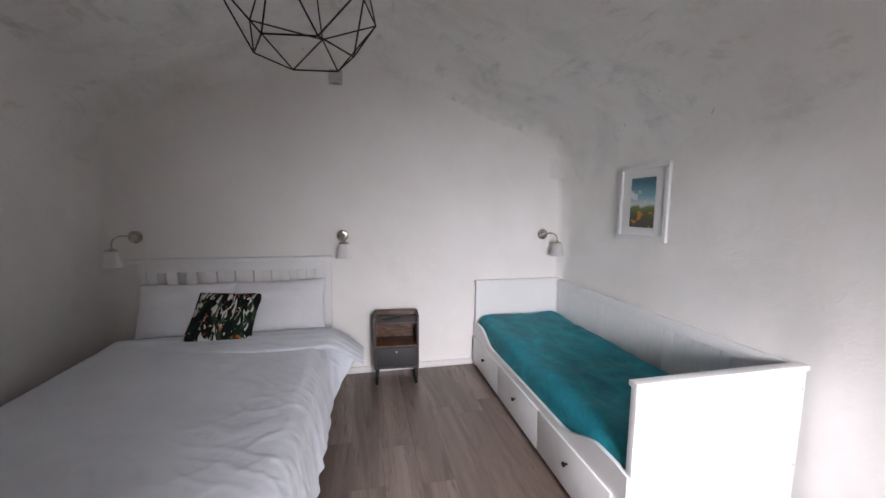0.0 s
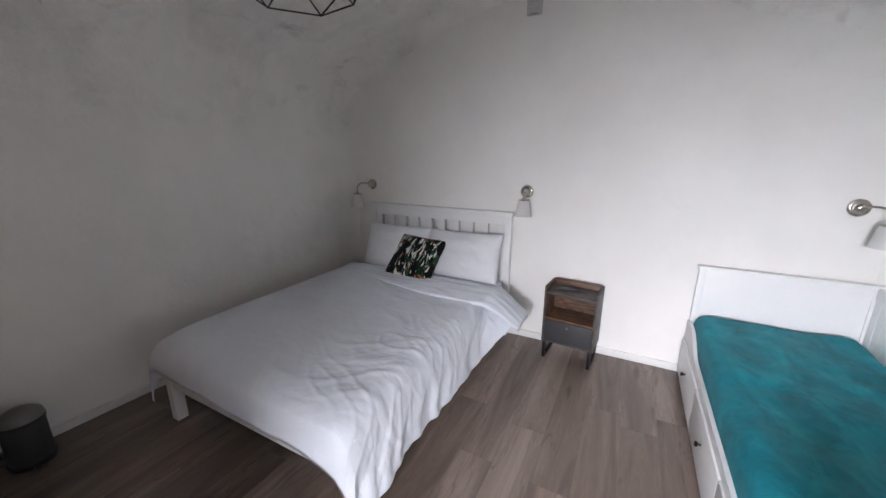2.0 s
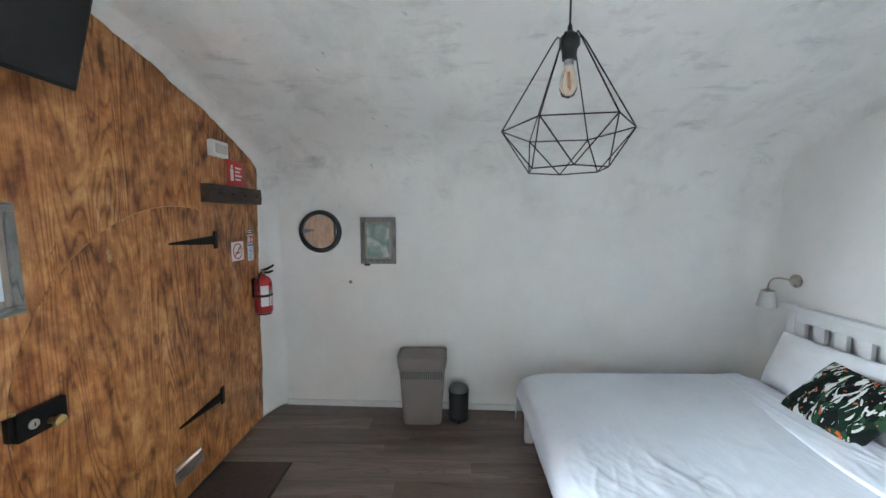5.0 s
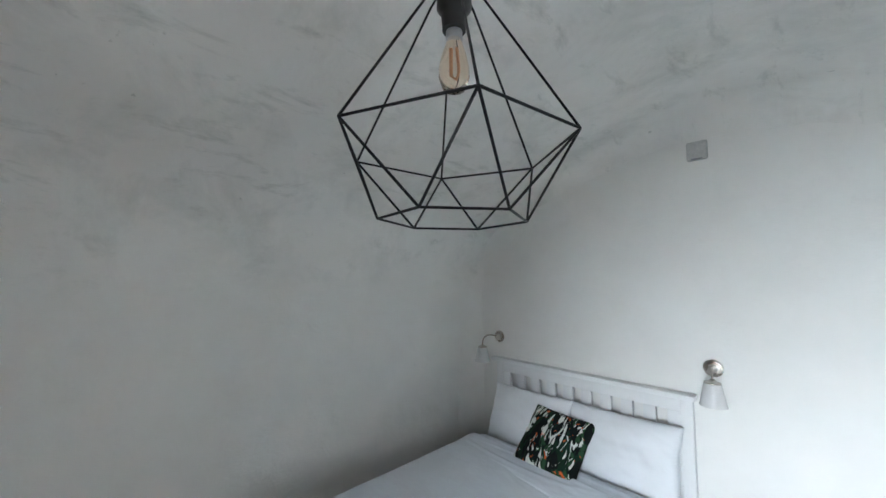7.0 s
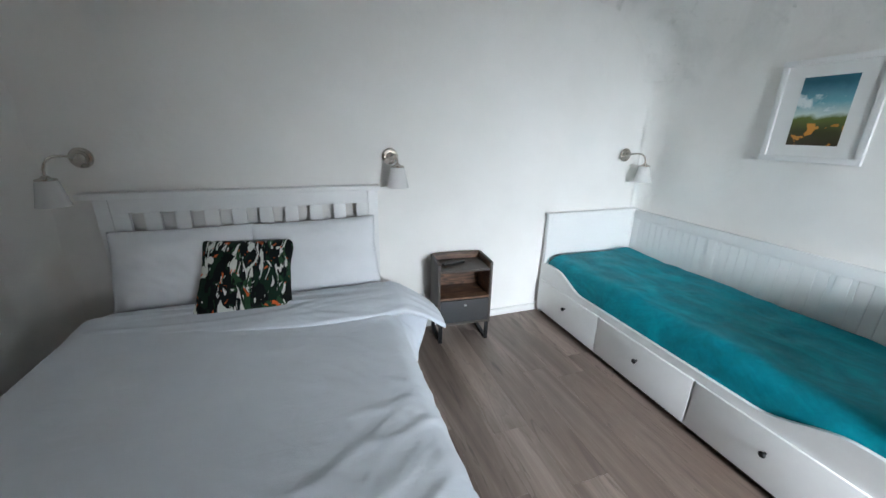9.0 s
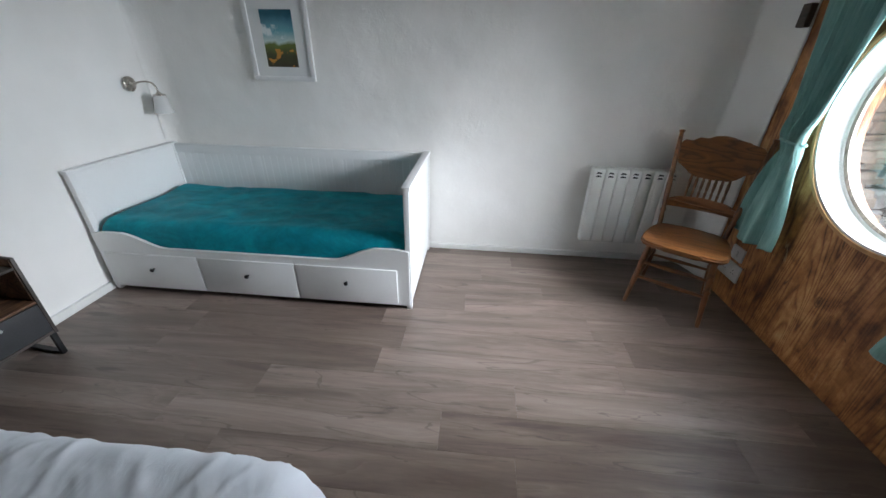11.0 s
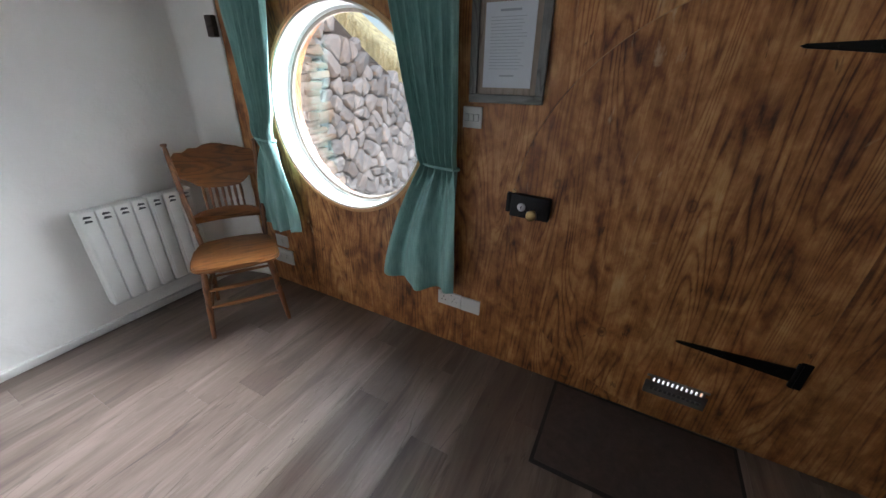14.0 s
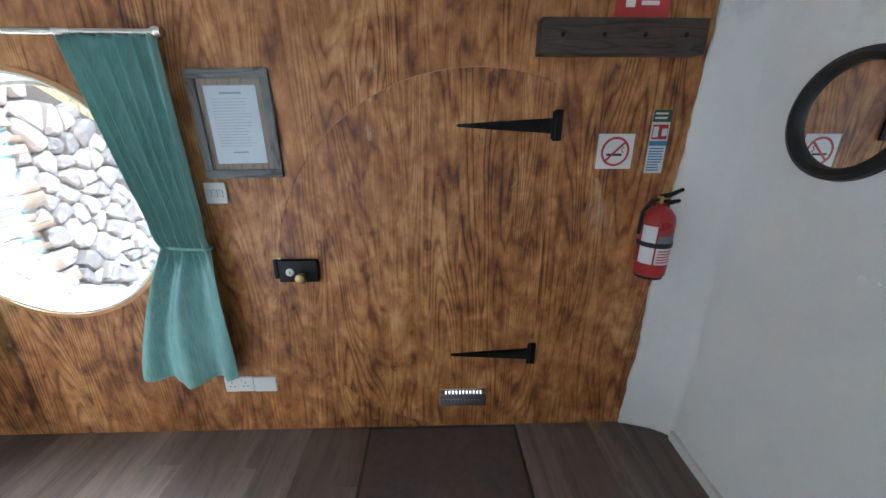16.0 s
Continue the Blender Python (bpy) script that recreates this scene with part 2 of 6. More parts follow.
def fold_shaded_cotton():
    """Loosely woven green cotton with soft creases; streaks along the thread paint fold shade."""
    m, t, b = nodes_of("green_fold_shaded_cotton")
    streak = noise_tex(t, coords(t, (1.0, 1.0, 0.06)), 120.0, 3.0, 0.7)
    big = noise_tex(t, coords(t, (1.0, 1.0, 0.35)), 16.0, 4.0, 0.6, 0.6)
    f = math_node(t, "ADD", math_node(t, "MULTIPLY", streak, 0.55), math_node(t, "MULTIPLY", big, 0.45))
    t.links.new(ramp(t, f, [(0.34, (0.165, 0.340, 0.312)), (0.5, (0.235, 0.440, 0.410)), (0.66, (0.300, 0.525, 0.490))]), b.inputs["Base Color"])
    b.inputs["Roughness"].default_value = 0.85
    b.inputs["Sheen Weight"].default_value = 0.1
    weave = noise_tex(t, coords(t), 600.0, 1.0)
    bumped(t, b, math_node(t, "ADD", big, math_node(t, "MULTIPLY", weave, 0.06)), 0.45, 0.02)
    return m


def plush():
    m, t, b = nodes_of("teal_plush")
    v = coords(t)
    n1, n2 = noise_tex(t, coords(t, (1.6, 0.8, 1.0)), 4.2, 4.0, 0.6, 0.8), noise_tex(t, v, 24.0, 3.0, 0.6, 0.6)
    pile = noise_tex(t, v, 420.0, 2.0)
    f = math_node(t, "ADD", math_node(t, "MULTIPLY", n1, 0.7), math_node(t, "MULTIPLY", n2, 0.2))
    t.links.new(ramp(t, f, [(0.28, (0.0, 0.130, 0.165)), (0.46, (0.0, 0.215, 0.270)), (0.66, (0.0, 0.350, 0.420))]), b.inputs["Base Color"])
    b.inputs["Roughness"].default_value = 0.62
    b.inputs["Specular IOR Level"].default_value = 0.2
    b.inputs["Sheen Weight"].default_value = 0.06
    b.inputs["Sheen Roughness"].default_value = 0.35
    b.inputs["Sheen Tint"].default_value = (0.25, 0.75, 0.8, 1)
    bumped(t, b, math_node(t, "ADD", math_node(t, "MULTIPLY", n2, 1.0), math_node(t, "MULTIPLY", pile, 0.35)), 0.28, 0.010)
    return m


def jungle_print():
    """Black cotton printed with pale and green leaves and a few orange flowers."""
    m, t, b = nodes_of("jungle_print")
    v = coords(t)

    def leaves(scale, turn, at, cut):
        mp = t.nodes.new("ShaderNodeMapping")
        mp.inputs["Scale"].default_value = scale
        mp.inputs["Rotation"].default_value = (0, radians(turn), 0)
        mp.inputs["Location"].default_value = at
        t.links.new(v, mp.inputs["Vector"])
        n = noise_tex(t, mp.outputs["Vector"], 1.35, 3.0, 0.5, 1.3)
        return math_node(t, "GREATER_THAN", n, cut)

    col = mixed(t, leaves((8, 1, 4), 20, (0, 0, 0), 0.52), (0.005, 0.007, 0.007), (0.007, 0.022, 0.013))
    col = mixed(t, leaves((15, 1, 5), 48, (3, 0, 1), 0.60), col, (0.022, 0.060, 0.028))
    col = mixed(t, leaves((17, 1, 6), -38, (7, 0, 2), 0.60), col, (0.62, 0.65, 0.60))
    col = mixed(t, leaves((15, 1, 6), 65, (1, 0, 9), 0.63), col, (0.66, 0.66, 0.62))
    col = mixed(t, leaves((13, 1, 11), 10, (5, 0, 4), 0.655), col, (0.62, 0.12, 0.03))
    t.links.new(col, b.inputs["Base Color"])
    b.inputs["Specular IOR Level"].default_value = 0.15
    b.inputs["Roughness"].default_value = 0.8
    bumped(t, b, noise_tex(t, v, 500.0, 1.0), 0.1, 0.001)
    return m


def stone_material(name, stops, rough=0.9):
    m, t, b = nodes_of(name)
    info = t.nodes.new("ShaderNodeObjectInfo")
    v = coords(t)
    n, s = noise_tex(t, v, 7.0, 6.0, 0.65, 0.6), noise_tex(t, v, 55.0, 4.0)
    f = math_node(t, "ADD", math_node(t, "MULTIPLY", n, 0.75), math_node(t, "MULTIPLY", info.outputs["Random"], 0.40))
    f = math_node(t, "ADD", f, math_node(t, "MULTIPLY", math_node(t, "SUBTRACT", s, 0.6), 0.8))
    t.links.new(ramp(t, f, stops), b.inputs["Base Color"])
    b.inputs["Roughness"].default_value = rough
    bumped(t, b, math_node(t, "ADD", n, math_node(t, "MULTIPLY", s, 0.4)), 0.6, 0.02)
    return m


def glassy(name, tint=(1, 1, 1), rough=0.0):
    m, t, b = nodes_of(name)
    b.inputs["Base Color"].default_value = (*tint, 1)
    b.inputs["Transmission Weight"].default_value = 1.0
    b.inputs["Roughness"].default_value = rough
    b.inputs["IOR"].default_value = 1.45
    return m


PLASTER = plaster_material("lime_plaster", 1.0, 0.22)
ROUGH_PLASTER = plaster_material("rough_plaster", 0.8, 0.30, 12.0, 0.4)
SMOOTH_PLASTER = plaster_material("smooth_plaster", 0.12, 0.24, 7.0, 0.25)
STAINED = stained_pine()
PALE_WOOD = surface("raw_pine_edge", (0.50, 0.27, 0.12), 0.6, vary=0.2, scale=20)
PLANK = plank_material()
SUBFLOOR = surface("floor_joint", (0.03, 0.022, 0.018), 0.9)
WHITE = surface("white_lacquer", (0.78, 0.785, 0.78), 0.38, vary=0.025, scale=3.0, fine=40, bump=0.03, depth=0.001)
TRIM_WHITE = surface("white_gloss_trim", (0.74, 0.74, 0.72), 0.45, vary=0.06, scale=4.0, bump=0.06)
LINEN = cloth("white_cotton", (0.71, 0.75, 0.81))
PILLOW = cloth("pillow_cotton", (0.77, 0.785, 0.81), crease=0.3)
PLUSH = plush()
PRINT = jungle_print()
RUSTIC = figured_wood("rustic_brown_board", (0.025, 0.012, 0.007), (0.105, 0.052, 0.028), (0.29, 0.155, 0.082), across=9, along=1.4, rings=12, axis="x", patches=0.8, knots=False)
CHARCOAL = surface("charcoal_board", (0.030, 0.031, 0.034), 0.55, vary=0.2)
EDGE_GREY = surface("grey_board_edge", (0.058, 0.048, 0.042), 0.5, vary=0.3, scale=12)
BLACK_METAL = surface("black_iron", (0.012, 0.012, 0.013), 0.45, 0.6, vary=0.3, bump=0.2)
BLACK_PLASTIC = surface("black_plastic", (0.014, 0.014, 0.015), 0.4, vary=0.15)
NICKEL = surface("brushed_nickel", (0.52, 0.48, 0.43), 0.26, 1.0, vary=0.1)
STEEL = surface("steel", (0.55, 0.56, 0.57), 0.32, 1.0, vary=0.12)
BIN_LID = surface("dull_bin_lid", (0.20, 0.195, 0.19), 0.42, 0.6, vary=0.1)
BRASS = surface("aged_brass", (0.62, 0.44, 0.20), 0.3, 1.0, vary=0.2)
OPAL = surface("opal_glass_shade", (0.83, 0.83, 0.82), 0.25, vary=0.02, bump=0)
OPAL.node_tree.nodes["Principled BSDF"].inputs["Transmission Weight"].default_value = 0.25
OAK = figured_wood("golden_oak", (0.061, 0.022, 0.007), (0.169, 0.063, 0.019), (0.297, 0.124, 0.038), across=9, along=1.2, rings=11, rough=0.34, patches=0.3, knots=False)
OAK_FLAT = figured_wood("golden_oak_across", (0.074, 0.027, 0.008), (0.203, 0.078, 0.023), (0.338, 0.142, 0.045), across=9, along=1.2, rings=11, rough=0.32, axis="x", patches=0.3, knots=False)
CURTAIN = fold_shaded_cotton()
FRAME_PAINT = surface("aged_white_paint", (0.60, 0.60, 0.58), 0.5, vary=0.10, scale=9, bump=0.1)
ENAMEL = surface("radiator_enamel", (0.72, 0.72, 0.69), 0.35, vary=0.04, bump=0.03)
WHITE_PLASTIC = surface("white_plastic", (0.74, 0.75, 0.74), 0.35, vary=0.03, bump=0.02)
GREY_PLASTIC = surface("grey_wicker_plastic", (0.225, 0.20, 0.185), 0.55, vary=0.08, bump=0.1)
RED_PAINT = surface("red_enamel", (0.42, 0.022, 0.025), 0.3, vary=0.08, bump=0.03)
SIGN_WHITE = surface("sign_white", (0.76, 0.77, 0.76), 0.4, vary=0.02, bump=0)
SIGN_RED = surface("sign_red", (0.50, 0.03, 0.03), 0.4, vary=0.05, bump=0)
SIGN_BLUE = surface("sign_blue", (0.06, 0.25, 0.50), 0.4, vary=0.05, bump=0)
SIGN_GREEN = surface("sign_green", (0.035, 0.11, 0.07), 0.4, vary=0.05, bump=0)
INK = surface("grey_ink", (0.20, 0.21, 0.23), 0.6, vary=0.05, bump=0)
PALE_INK = surface("pale_blue_ink", (0.36, 0.41, 0.47), 0.6, vary=0.05, bump=0)
VENT_GREY = surface("grey_painted_plaster", (0.50, 0.50, 0.485), 0.85, vary=0.15, scale=20, bump=0.4)
PAPER = surface("white_paper", (0.66, 0.71, 0.77), 0.6, vary=0.03, bump=0)
GREY_RAIL = figured_wood("weathered_grey_rail", (0.085, 0.088, 0.086), (0.195, 0.20, 0.195), (0.33, 0.335, 0.32), across=14, along=2, rings=9, axis="x", patches=0.3, knots=False)
GREY_WOOD = figured_wood("weathered_grey_wood", (0.085, 0.088, 0.086), (0.195, 0.20, 0.195), (0.33, 0.335, 0.32), across=14, along=2, rings=9, patches=0.3, knots=False)
BEIGE_WOOD = figured_wood("beige_inner_frame", (0.20, 0.16, 0.13), (0.33, 0.27, 0.22), (0.42, 0.35, 0.29), across=14, along=2, rings=9, patches=0.3, knots=False)
BEAM_WOOD = figured_wood("dark_beam_wood", (0.018, 0.012, 0.009), (0.06, 0.042, 0.032), (0.125, 0.09, 0.068), across=16, along=1.5, rings=9, axis="x", patches=0.4, knots=False)
MAT_PILE = surface("brown_mat_pile", (0.085, 0.058, 0.050), 0.95, vary=0.3, scale=30, fine=350, bump=0.8, depth=0.004)
MAT_EDGE = surface("mat_rubber_edge", (0.018, 0.014, 0.013), 0.7)
STONE = stone_material("grey_field_stone", [(0.15, (0.095, 0.104, 0.110)), (0.5, (0.205, 0.220, 0.228)), (0.72, (0.285, 0.300, 0.305)), (0.95, (0.375, 0.375, 0.355))])
TAN_STONE = stone_material("tan_flat_stone", [(0.15, (0.13, 0.100, 0.075)), (0.5, (0.25, 0.205, 0.160)), (0.85, (0.35, 0.31, 0.265))])
MORTAR = surface("dark_joint_earth", (0.060, 0.054, 0.048), 0.95, vary=0.3)
GRAVEL = surface("grey_gravel", (0.50, 0.49, 0.465), 0.9, vary=0.5, scale=40, fine=160, bump=0.9, depth=0.02)
GRASS = surface("dry_grass", (0.62, 0.58, 0.34), 0.9, vary=0.6, scale=9, fine=120, bump=0.9, depth=0.03)
MIRROR, _tree, _bsdf = nodes_of("mirror_silver")
_bsdf.inputs["Base Color"].default_value = (0.86, 0.87, 0.86, 1)
_bsdf.inputs["Metallic"].default_value, _bsdf.inputs["Roughness"].default_value = 1.0, 0.015
GLASS = glassy("window_glass")
BULB = glassy("amber_bulb_glass", (1.0, 0.86, 0.70))
FILAMENT = surface("amber_filament_post", (0.75, 0.42, 0.24), 0.5, vary=0.1, bump=0)
SCREEN = surface("black_screen", (0.008, 0.008, 0.010), 0.15, vary=0.05, bump=0)


def landscape_print():
    m, t, b = nodes_of("landscape_print")
    c = t.nodes.new("ShaderNodeTexCoord")
    sep = t.nodes.new("ShaderNodeSeparateXYZ")
    t.links.new(c.outputs["Object"], sep.inputs[0])
    up = math_node(t, "ADD", sep.outputs[2], math_node(t, "MULTIPLY", math_node(t, "SUBTRACT", noise_tex(t, c.outputs["Object"], 16.0), 0.5), 0.05))
    col = ramp(t, math_node(t, "ADD", math_node(t, "MULTIPLY", up, 2.8), 0.5), [(0.02, (0.03, 0.02, 0.008)), (0.22, (0.04, 0.045, 0.010)), (0.40, (0.11, 0.15, 0.025)), (0.46, (0.55, 0.66, 0.62)), (0.62, (0.14, 0.36, 0.44)), (0.90, (0.012, 0.105, 0.155))])
    puff = ramp(t, noise_tex(t, c.outputs["Object"], 13.0, 3.0), [(0.5, (0, 0, 0)), (0.62, (1, 1, 1))])
    skyward = math_node(t, "MULTIPLY", math_node(t, "GREATER_THAN", sep.outputs[2], 0.0), math_node(t, "LESS_THAN", sep.outputs[2], 0.09))
    col = mixed(t, math_node(t, "MULTIPLY", puff, skyward), col, (0.72, 0.78, 0.78))
    glow = math_node(t, "MULTIPLY", math_node(t, "GREATER_THAN", noise_tex(t, c.outputs["Object"], 19.0, 2.0), 0.58), math_node(t, "LESS_THAN", sep.outputs[2], -0.06))
    col = mixed(t, math_node(t, "MULTIPLY", glow, 0.8), col, (0.62, 0.25, 0.03))
    t.links.new(col, b.inputs["Base Color"])
    b.inputs["Roughness"].default_value = 0.35
    return m


def map_print():
    m, t, b = nodes_of("faded_map_print")
    v = coords(t)
    n = noise_tex(t, v, 9.0, 4.0, 0.5, 0.5)
    t.links.new(ramp(t, n, [(0.4, (0.20, 0.29, 0.26)), (0.52, (0.30, 0.38, 0.34)), (0.6, (0.52, 0.56, 0.52))]), b.inputs["Base Color"])
    b.inputs["Roughness"].default_value = 0.12
    return m


LANDSCAPE, MAP = landscape_print(), map_print()


# ---- mesh helpers ----
def add_box(bm, x0, y0, z0, x1, y1, z1, bev=0.0, seg=2):
    made = bmesh.ops.create_cube(bm, size=1.0)["verts"]
    for v in made:
        v.co = ((x0 + x1) / 2 + v.co.x * (x1 - x0), (y0 + y1) / 2 + v.co.y * (y1 - y0), (z0 + z1) / 2 + v.co.z * (z1 - z0))
    if bev:
        edges = list({e for v in made for e in v.link_edges})
        bmesh.ops.bevel(bm, geom=edges, offset=bev, segments=seg, affect="EDGES", profile=0.6)
    return bm


def boxed(*a, bev=0.003, seg=2):
    return add_box(bmesh.new(), *a, bev=bev, seg=seg)


def add_tube(bm, pts, radii, n=12, closed_ends=True):
    """A tube through points, with a radius for each or one for all."""
    pts = [Vector(p) for p in pts]
    if not isinstance(radii, (list, tuple)):
        radii = [radii] * len(pts)
    rings, side = [], None
    for i, p in enumerate(pts):
        d = (pts[min(i + 1, len(pts) - 1)] - pts[max(i - 1, 0)]).normalized()
        if side is None:
            side = d.orthogonal().normalized()
        side = (side - d * side.dot(d)).normalized()
        up = d.cross(side)
        rings.append([bm.verts.new(p + radii[i] * (math.cos(a) * side + math.sin(a) * up)) for a in (2 * math.pi * k / n for k in range(n))])
    for a, b in zip(rings, rings[1:]):
        for k in range(n):
            bm.faces.new((a[k], a[(k + 1) % n], b[(k + 1) % n], b[k]))
    if closed_ends:
        bm.faces.new(rings[0][::-1])
        bm.faces.new(rings[-1])
    return bm


def add_lathe(bm, profile, place=Matrix.Identity(4), n=32):
    """A turned shape: (radius, height) pairs about z, put at the pose place."""
    rings = []
    for r, h in profile:
        if r < 1e-5:
            rings.append([bm.verts.new(place @ Vector((0, 0, h)))])
        else:
            rings.append([bm.verts.new(place @ Vector((r * math.cos(2 * math.pi * k / n), r * math.sin(2 * math.pi * k / n), h))) for k in range(n)])
    for a, b in zip(rings, rings[1:]):
        for k in range(n):
            q = [a[k % len(a)], a[(k + 1) % len(a)], b[(k + 1) % len(b)], b[k % len(b)]]
            q = [v for i, v in enumerate(q) if v not in q[:i]]
            if len(q) > 2:
                bm.faces.new(q)
    return bm


def add_plate(bm, outline, thick, place, holes=()):
    """A flat plate from an outline in its own x, y, with holes, thick along z, put at the pose place."""
    edges = []
    for loop in (outline, *holes):
        vs = [bm.verts.new((x, y, 0)) for x, y in loop]
        edges += [bm.edges.new((vs[i], vs[(i + 1) % len(vs)])) for i in range(len(vs))]
    if holes:
        faces = [g for g in bmesh.ops.triangle_fill(bm, use_beauty=True, edges=edges)["geom"] if isinstance(g, bmesh.types.BMFace)]
    else:
        faces = [bm.faces.new(list({v: 0 for e in edges for v in e.verts}))]
    out = bmesh.ops.extrude_face_region(bm, geom=faces)["geom"]
    for v in out:
        if isinstance(v, bmesh.types.BMVert):
            v.co.z += thick
    done = {v for f in faces for v in f.verts} | {v for v in out if isinstance(v, bmesh.types.BMVert)}
    for v in done:
        v.co = place @ v.co
    return bm


def circle(cx, cy, r, n=64, a0=0.0, a1=2 * math.pi, ends=False):
    k = n if not ends else n - 1
    return [(cx + r * math.cos(a0 + (a1 - a0) * i / k), cy + r * math.sin(a0 + (a1 - a0) * i / k)) for i in range(n)]


def grid_mesh(bm, fn, nu, nv, thick=None):
    """A sheet from fn(u, v) -> place; with thick, fn also serves its back at (u, v, thick)."""
    g = [[bm.verts.new(fn(i / nu, j / nv)) for j in range(nv + 1)] for i in range(nu + 1)]
    for i in range(nu):
        for j in range(nv):
            bm.faces.new((g[i][j], g[i + 1][j], g[i + 1][j + 1], g[i][j + 1]))
    if thick is not None:
        k = [[bm.verts.new(fn(i / nu, j / nv, thick)) for j in range(nv + 1)] for i in range(nu + 1)]
        for i in range(nu):
            for j in range(nv):
                bm.faces.new((k[i][j + 1], k[i + 1][j + 1], k[i + 1][j], k[i][j]))
        rim = [(i, 0) for i in range(nu)] + [(nu, j) for j in range(nv)] + [(i, nv) for i in range(nu, 0, -1)] + [(0, j) for j in range(nv, 0, -1)]
        for (a, b), (c, d) in zip(rim, rim[1:] + rim[:1]):
            bm.faces.new((g[c][d], g[a][b], k[a][b], k[c][d]))
    return bm


def part(name, bm, material, parent=None, label="", smooth=40):
    """One mesh object from a bmesh, under a thing or a part."""
    bmesh.ops.recalc_face_normals(bm, faces=bm.faces)
    me = bpy.data.meshes.new(name)
    bm.to_mesh(me)
    bm.free()
    me.materials.append(material)
    if smooth:
        me.shade_smooth()
        me.set_sharp_from_angle(angle=radians(smooth))
    ob = new(name, me)
    if parent:
        ob.parent = parent
    if label:
        ob["label"] = label
    return ob


def thing(name, m, label, category, group=""):
    ob = new(name)
    ob.empty_display_size = 0.1
    ob.matrix_world = m
    return tagged(ob, label, category, group)


def structure(ob, label="", category=""):
    return tagged(ob, label, category, kind="structure")


def smoothstep(a, b, x):
    t = min(1.0, max(0.0, (x - a) / (b - a)))
    return t * t * (3 - 2 * t)


# ---- the room's shell ----
NORTH, SOUTH, EAST, APEX = 2.88, -1.36, 1.21, 2.83
LIP = -1.24                    # where the plaster turns in towards the wooden front
FRONT = pose(0, SOUTH, 0, 90)  # x right as seen from outside, y up, z towards the outside (-y)


def west_x(y):
    return -2.955 + 0.036 * (y - SOUTH)


def vault_z(x, drop=0.0):
    d = math.sqrt((x + 0.86) ** 2 + 0.02) - 0.14
    return APEX - drop - 0.18 * d - 0.085 * d * d


def rough(p, amount=1.0):
    v = Vector(p)
    return amount * (0.022 * noise.noise(v * 0.9) + 0.010 * noise.noise(v * 3.1) + 0.0035 * noise.noise(v * 11.0))


SPRING, COVE = 1.80, 0.17


def along(v):
    """From 0 to 1 along the room, finer towards the end wall."""
    return LIP + (NORTH - 0.2 - LIP) * v / 0.85 if v < 0.85 else NORTH - 0.2 + 0.2 * (v - 0.85) / 0.15


def cove(y):
    d = max(0.0, NORTH - y)
    return 0.0 if d >= COVE else COVE - math.sqrt(COVE * COVE - (COVE - d) ** 2)


def section(s, y):
    """The vault from the west spring to the east spring: s from 0 to 1, place and inward normal."""
    w, e = west_x(y), EAST
    if s < 0.1 or s > 0.9:
        k = s / 0.1 if s < 0.1 else (1 - s) / 0.1
        x0, x2 = (w, w + 0.30) if s < 0.1 else (e, e - 0.30)
        p0, p1, p2 = Vector((x0, SPRING)), Vector((x0, vault_z(x0) - 0.02)), Vector((x2, vault_z(x2)))
        p = p0.lerp(p1, k).lerp(p1.lerp(p2, k), k)
        d = p1.lerp(p2, k) - p0.lerp(p1, k)
        n = Vector((d.y, -d.x)) if s < 0.1 else Vector((-d.y, d.x))
        return p, n.normalized()
    x = w + 0.30 + (e - w - 0.60) * (s - 0.1) / 0.8
    d = Vector((1, (vault_z(x + 0.01) - vault_z(x - 0.01)) / 0.02))
    return Vector((x, vault_z(x))), Vector((d.y, -d.x)).normalized()


def ceiling_at(u, v, back=0.0):
    y = along(v)
    p, n = section(u, y)
    q = Vector((p.x, y, p.y))
    o = Vector((n.x, 0, n.y))
    return q + o * (rough(q, 1.5) + cove(y) - back)


def west_at(u, v, back=0.0):
    y = along(u)
    q = Vector((west_x(y), y, SPRING * v))
    return q + Vector((1, 0, 0)) * (rough(q, 1.0 + 0.5 * v) + cove(y) - back)


def east_at(u, v, back=0.0):
    y = along(u)
    q = Vector((EAST, y, SPRING * v))
    return q + Vector((-1, 0, 0)) * (rough(q, 1.0 + 0.5 * v) + 0.35 * cove(y) - back)


def north_at(u, v, back=0.0):
    q = Vector((-3.15 + 4.75 * u, NORTH, 3.05 * v))
    return q + Vector((0, -1, 0)) * (rough(q, 0.7) - back)


structure(part("ceiling", grid_mesh(bmesh.new(), ceiling_at, 130, 120, 0.25), PLASTER, smooth=55), "white rough plaster barrel vault with grey scuffs and cracks", "ceiling")
structure(part("wall_west", grid_mesh(bmesh.new(), west_at, 120, 52, 0.25), PLASTER, smooth=55), "white uneven plaster side wall", "wall")
structure(part("wall_east", grid_mesh(bmesh.new(), east_at, 120, 52, 0.25), ROUGH_PLASTER, smooth=55), "white coarse plaster side wall", "wall")
structure(part("wall_north", grid_mesh(bmesh.new(), north_at, 110, 72, 0.25), SMOOTH_PLASTER, smooth=55), "white smooth plaster end wall", "wall")


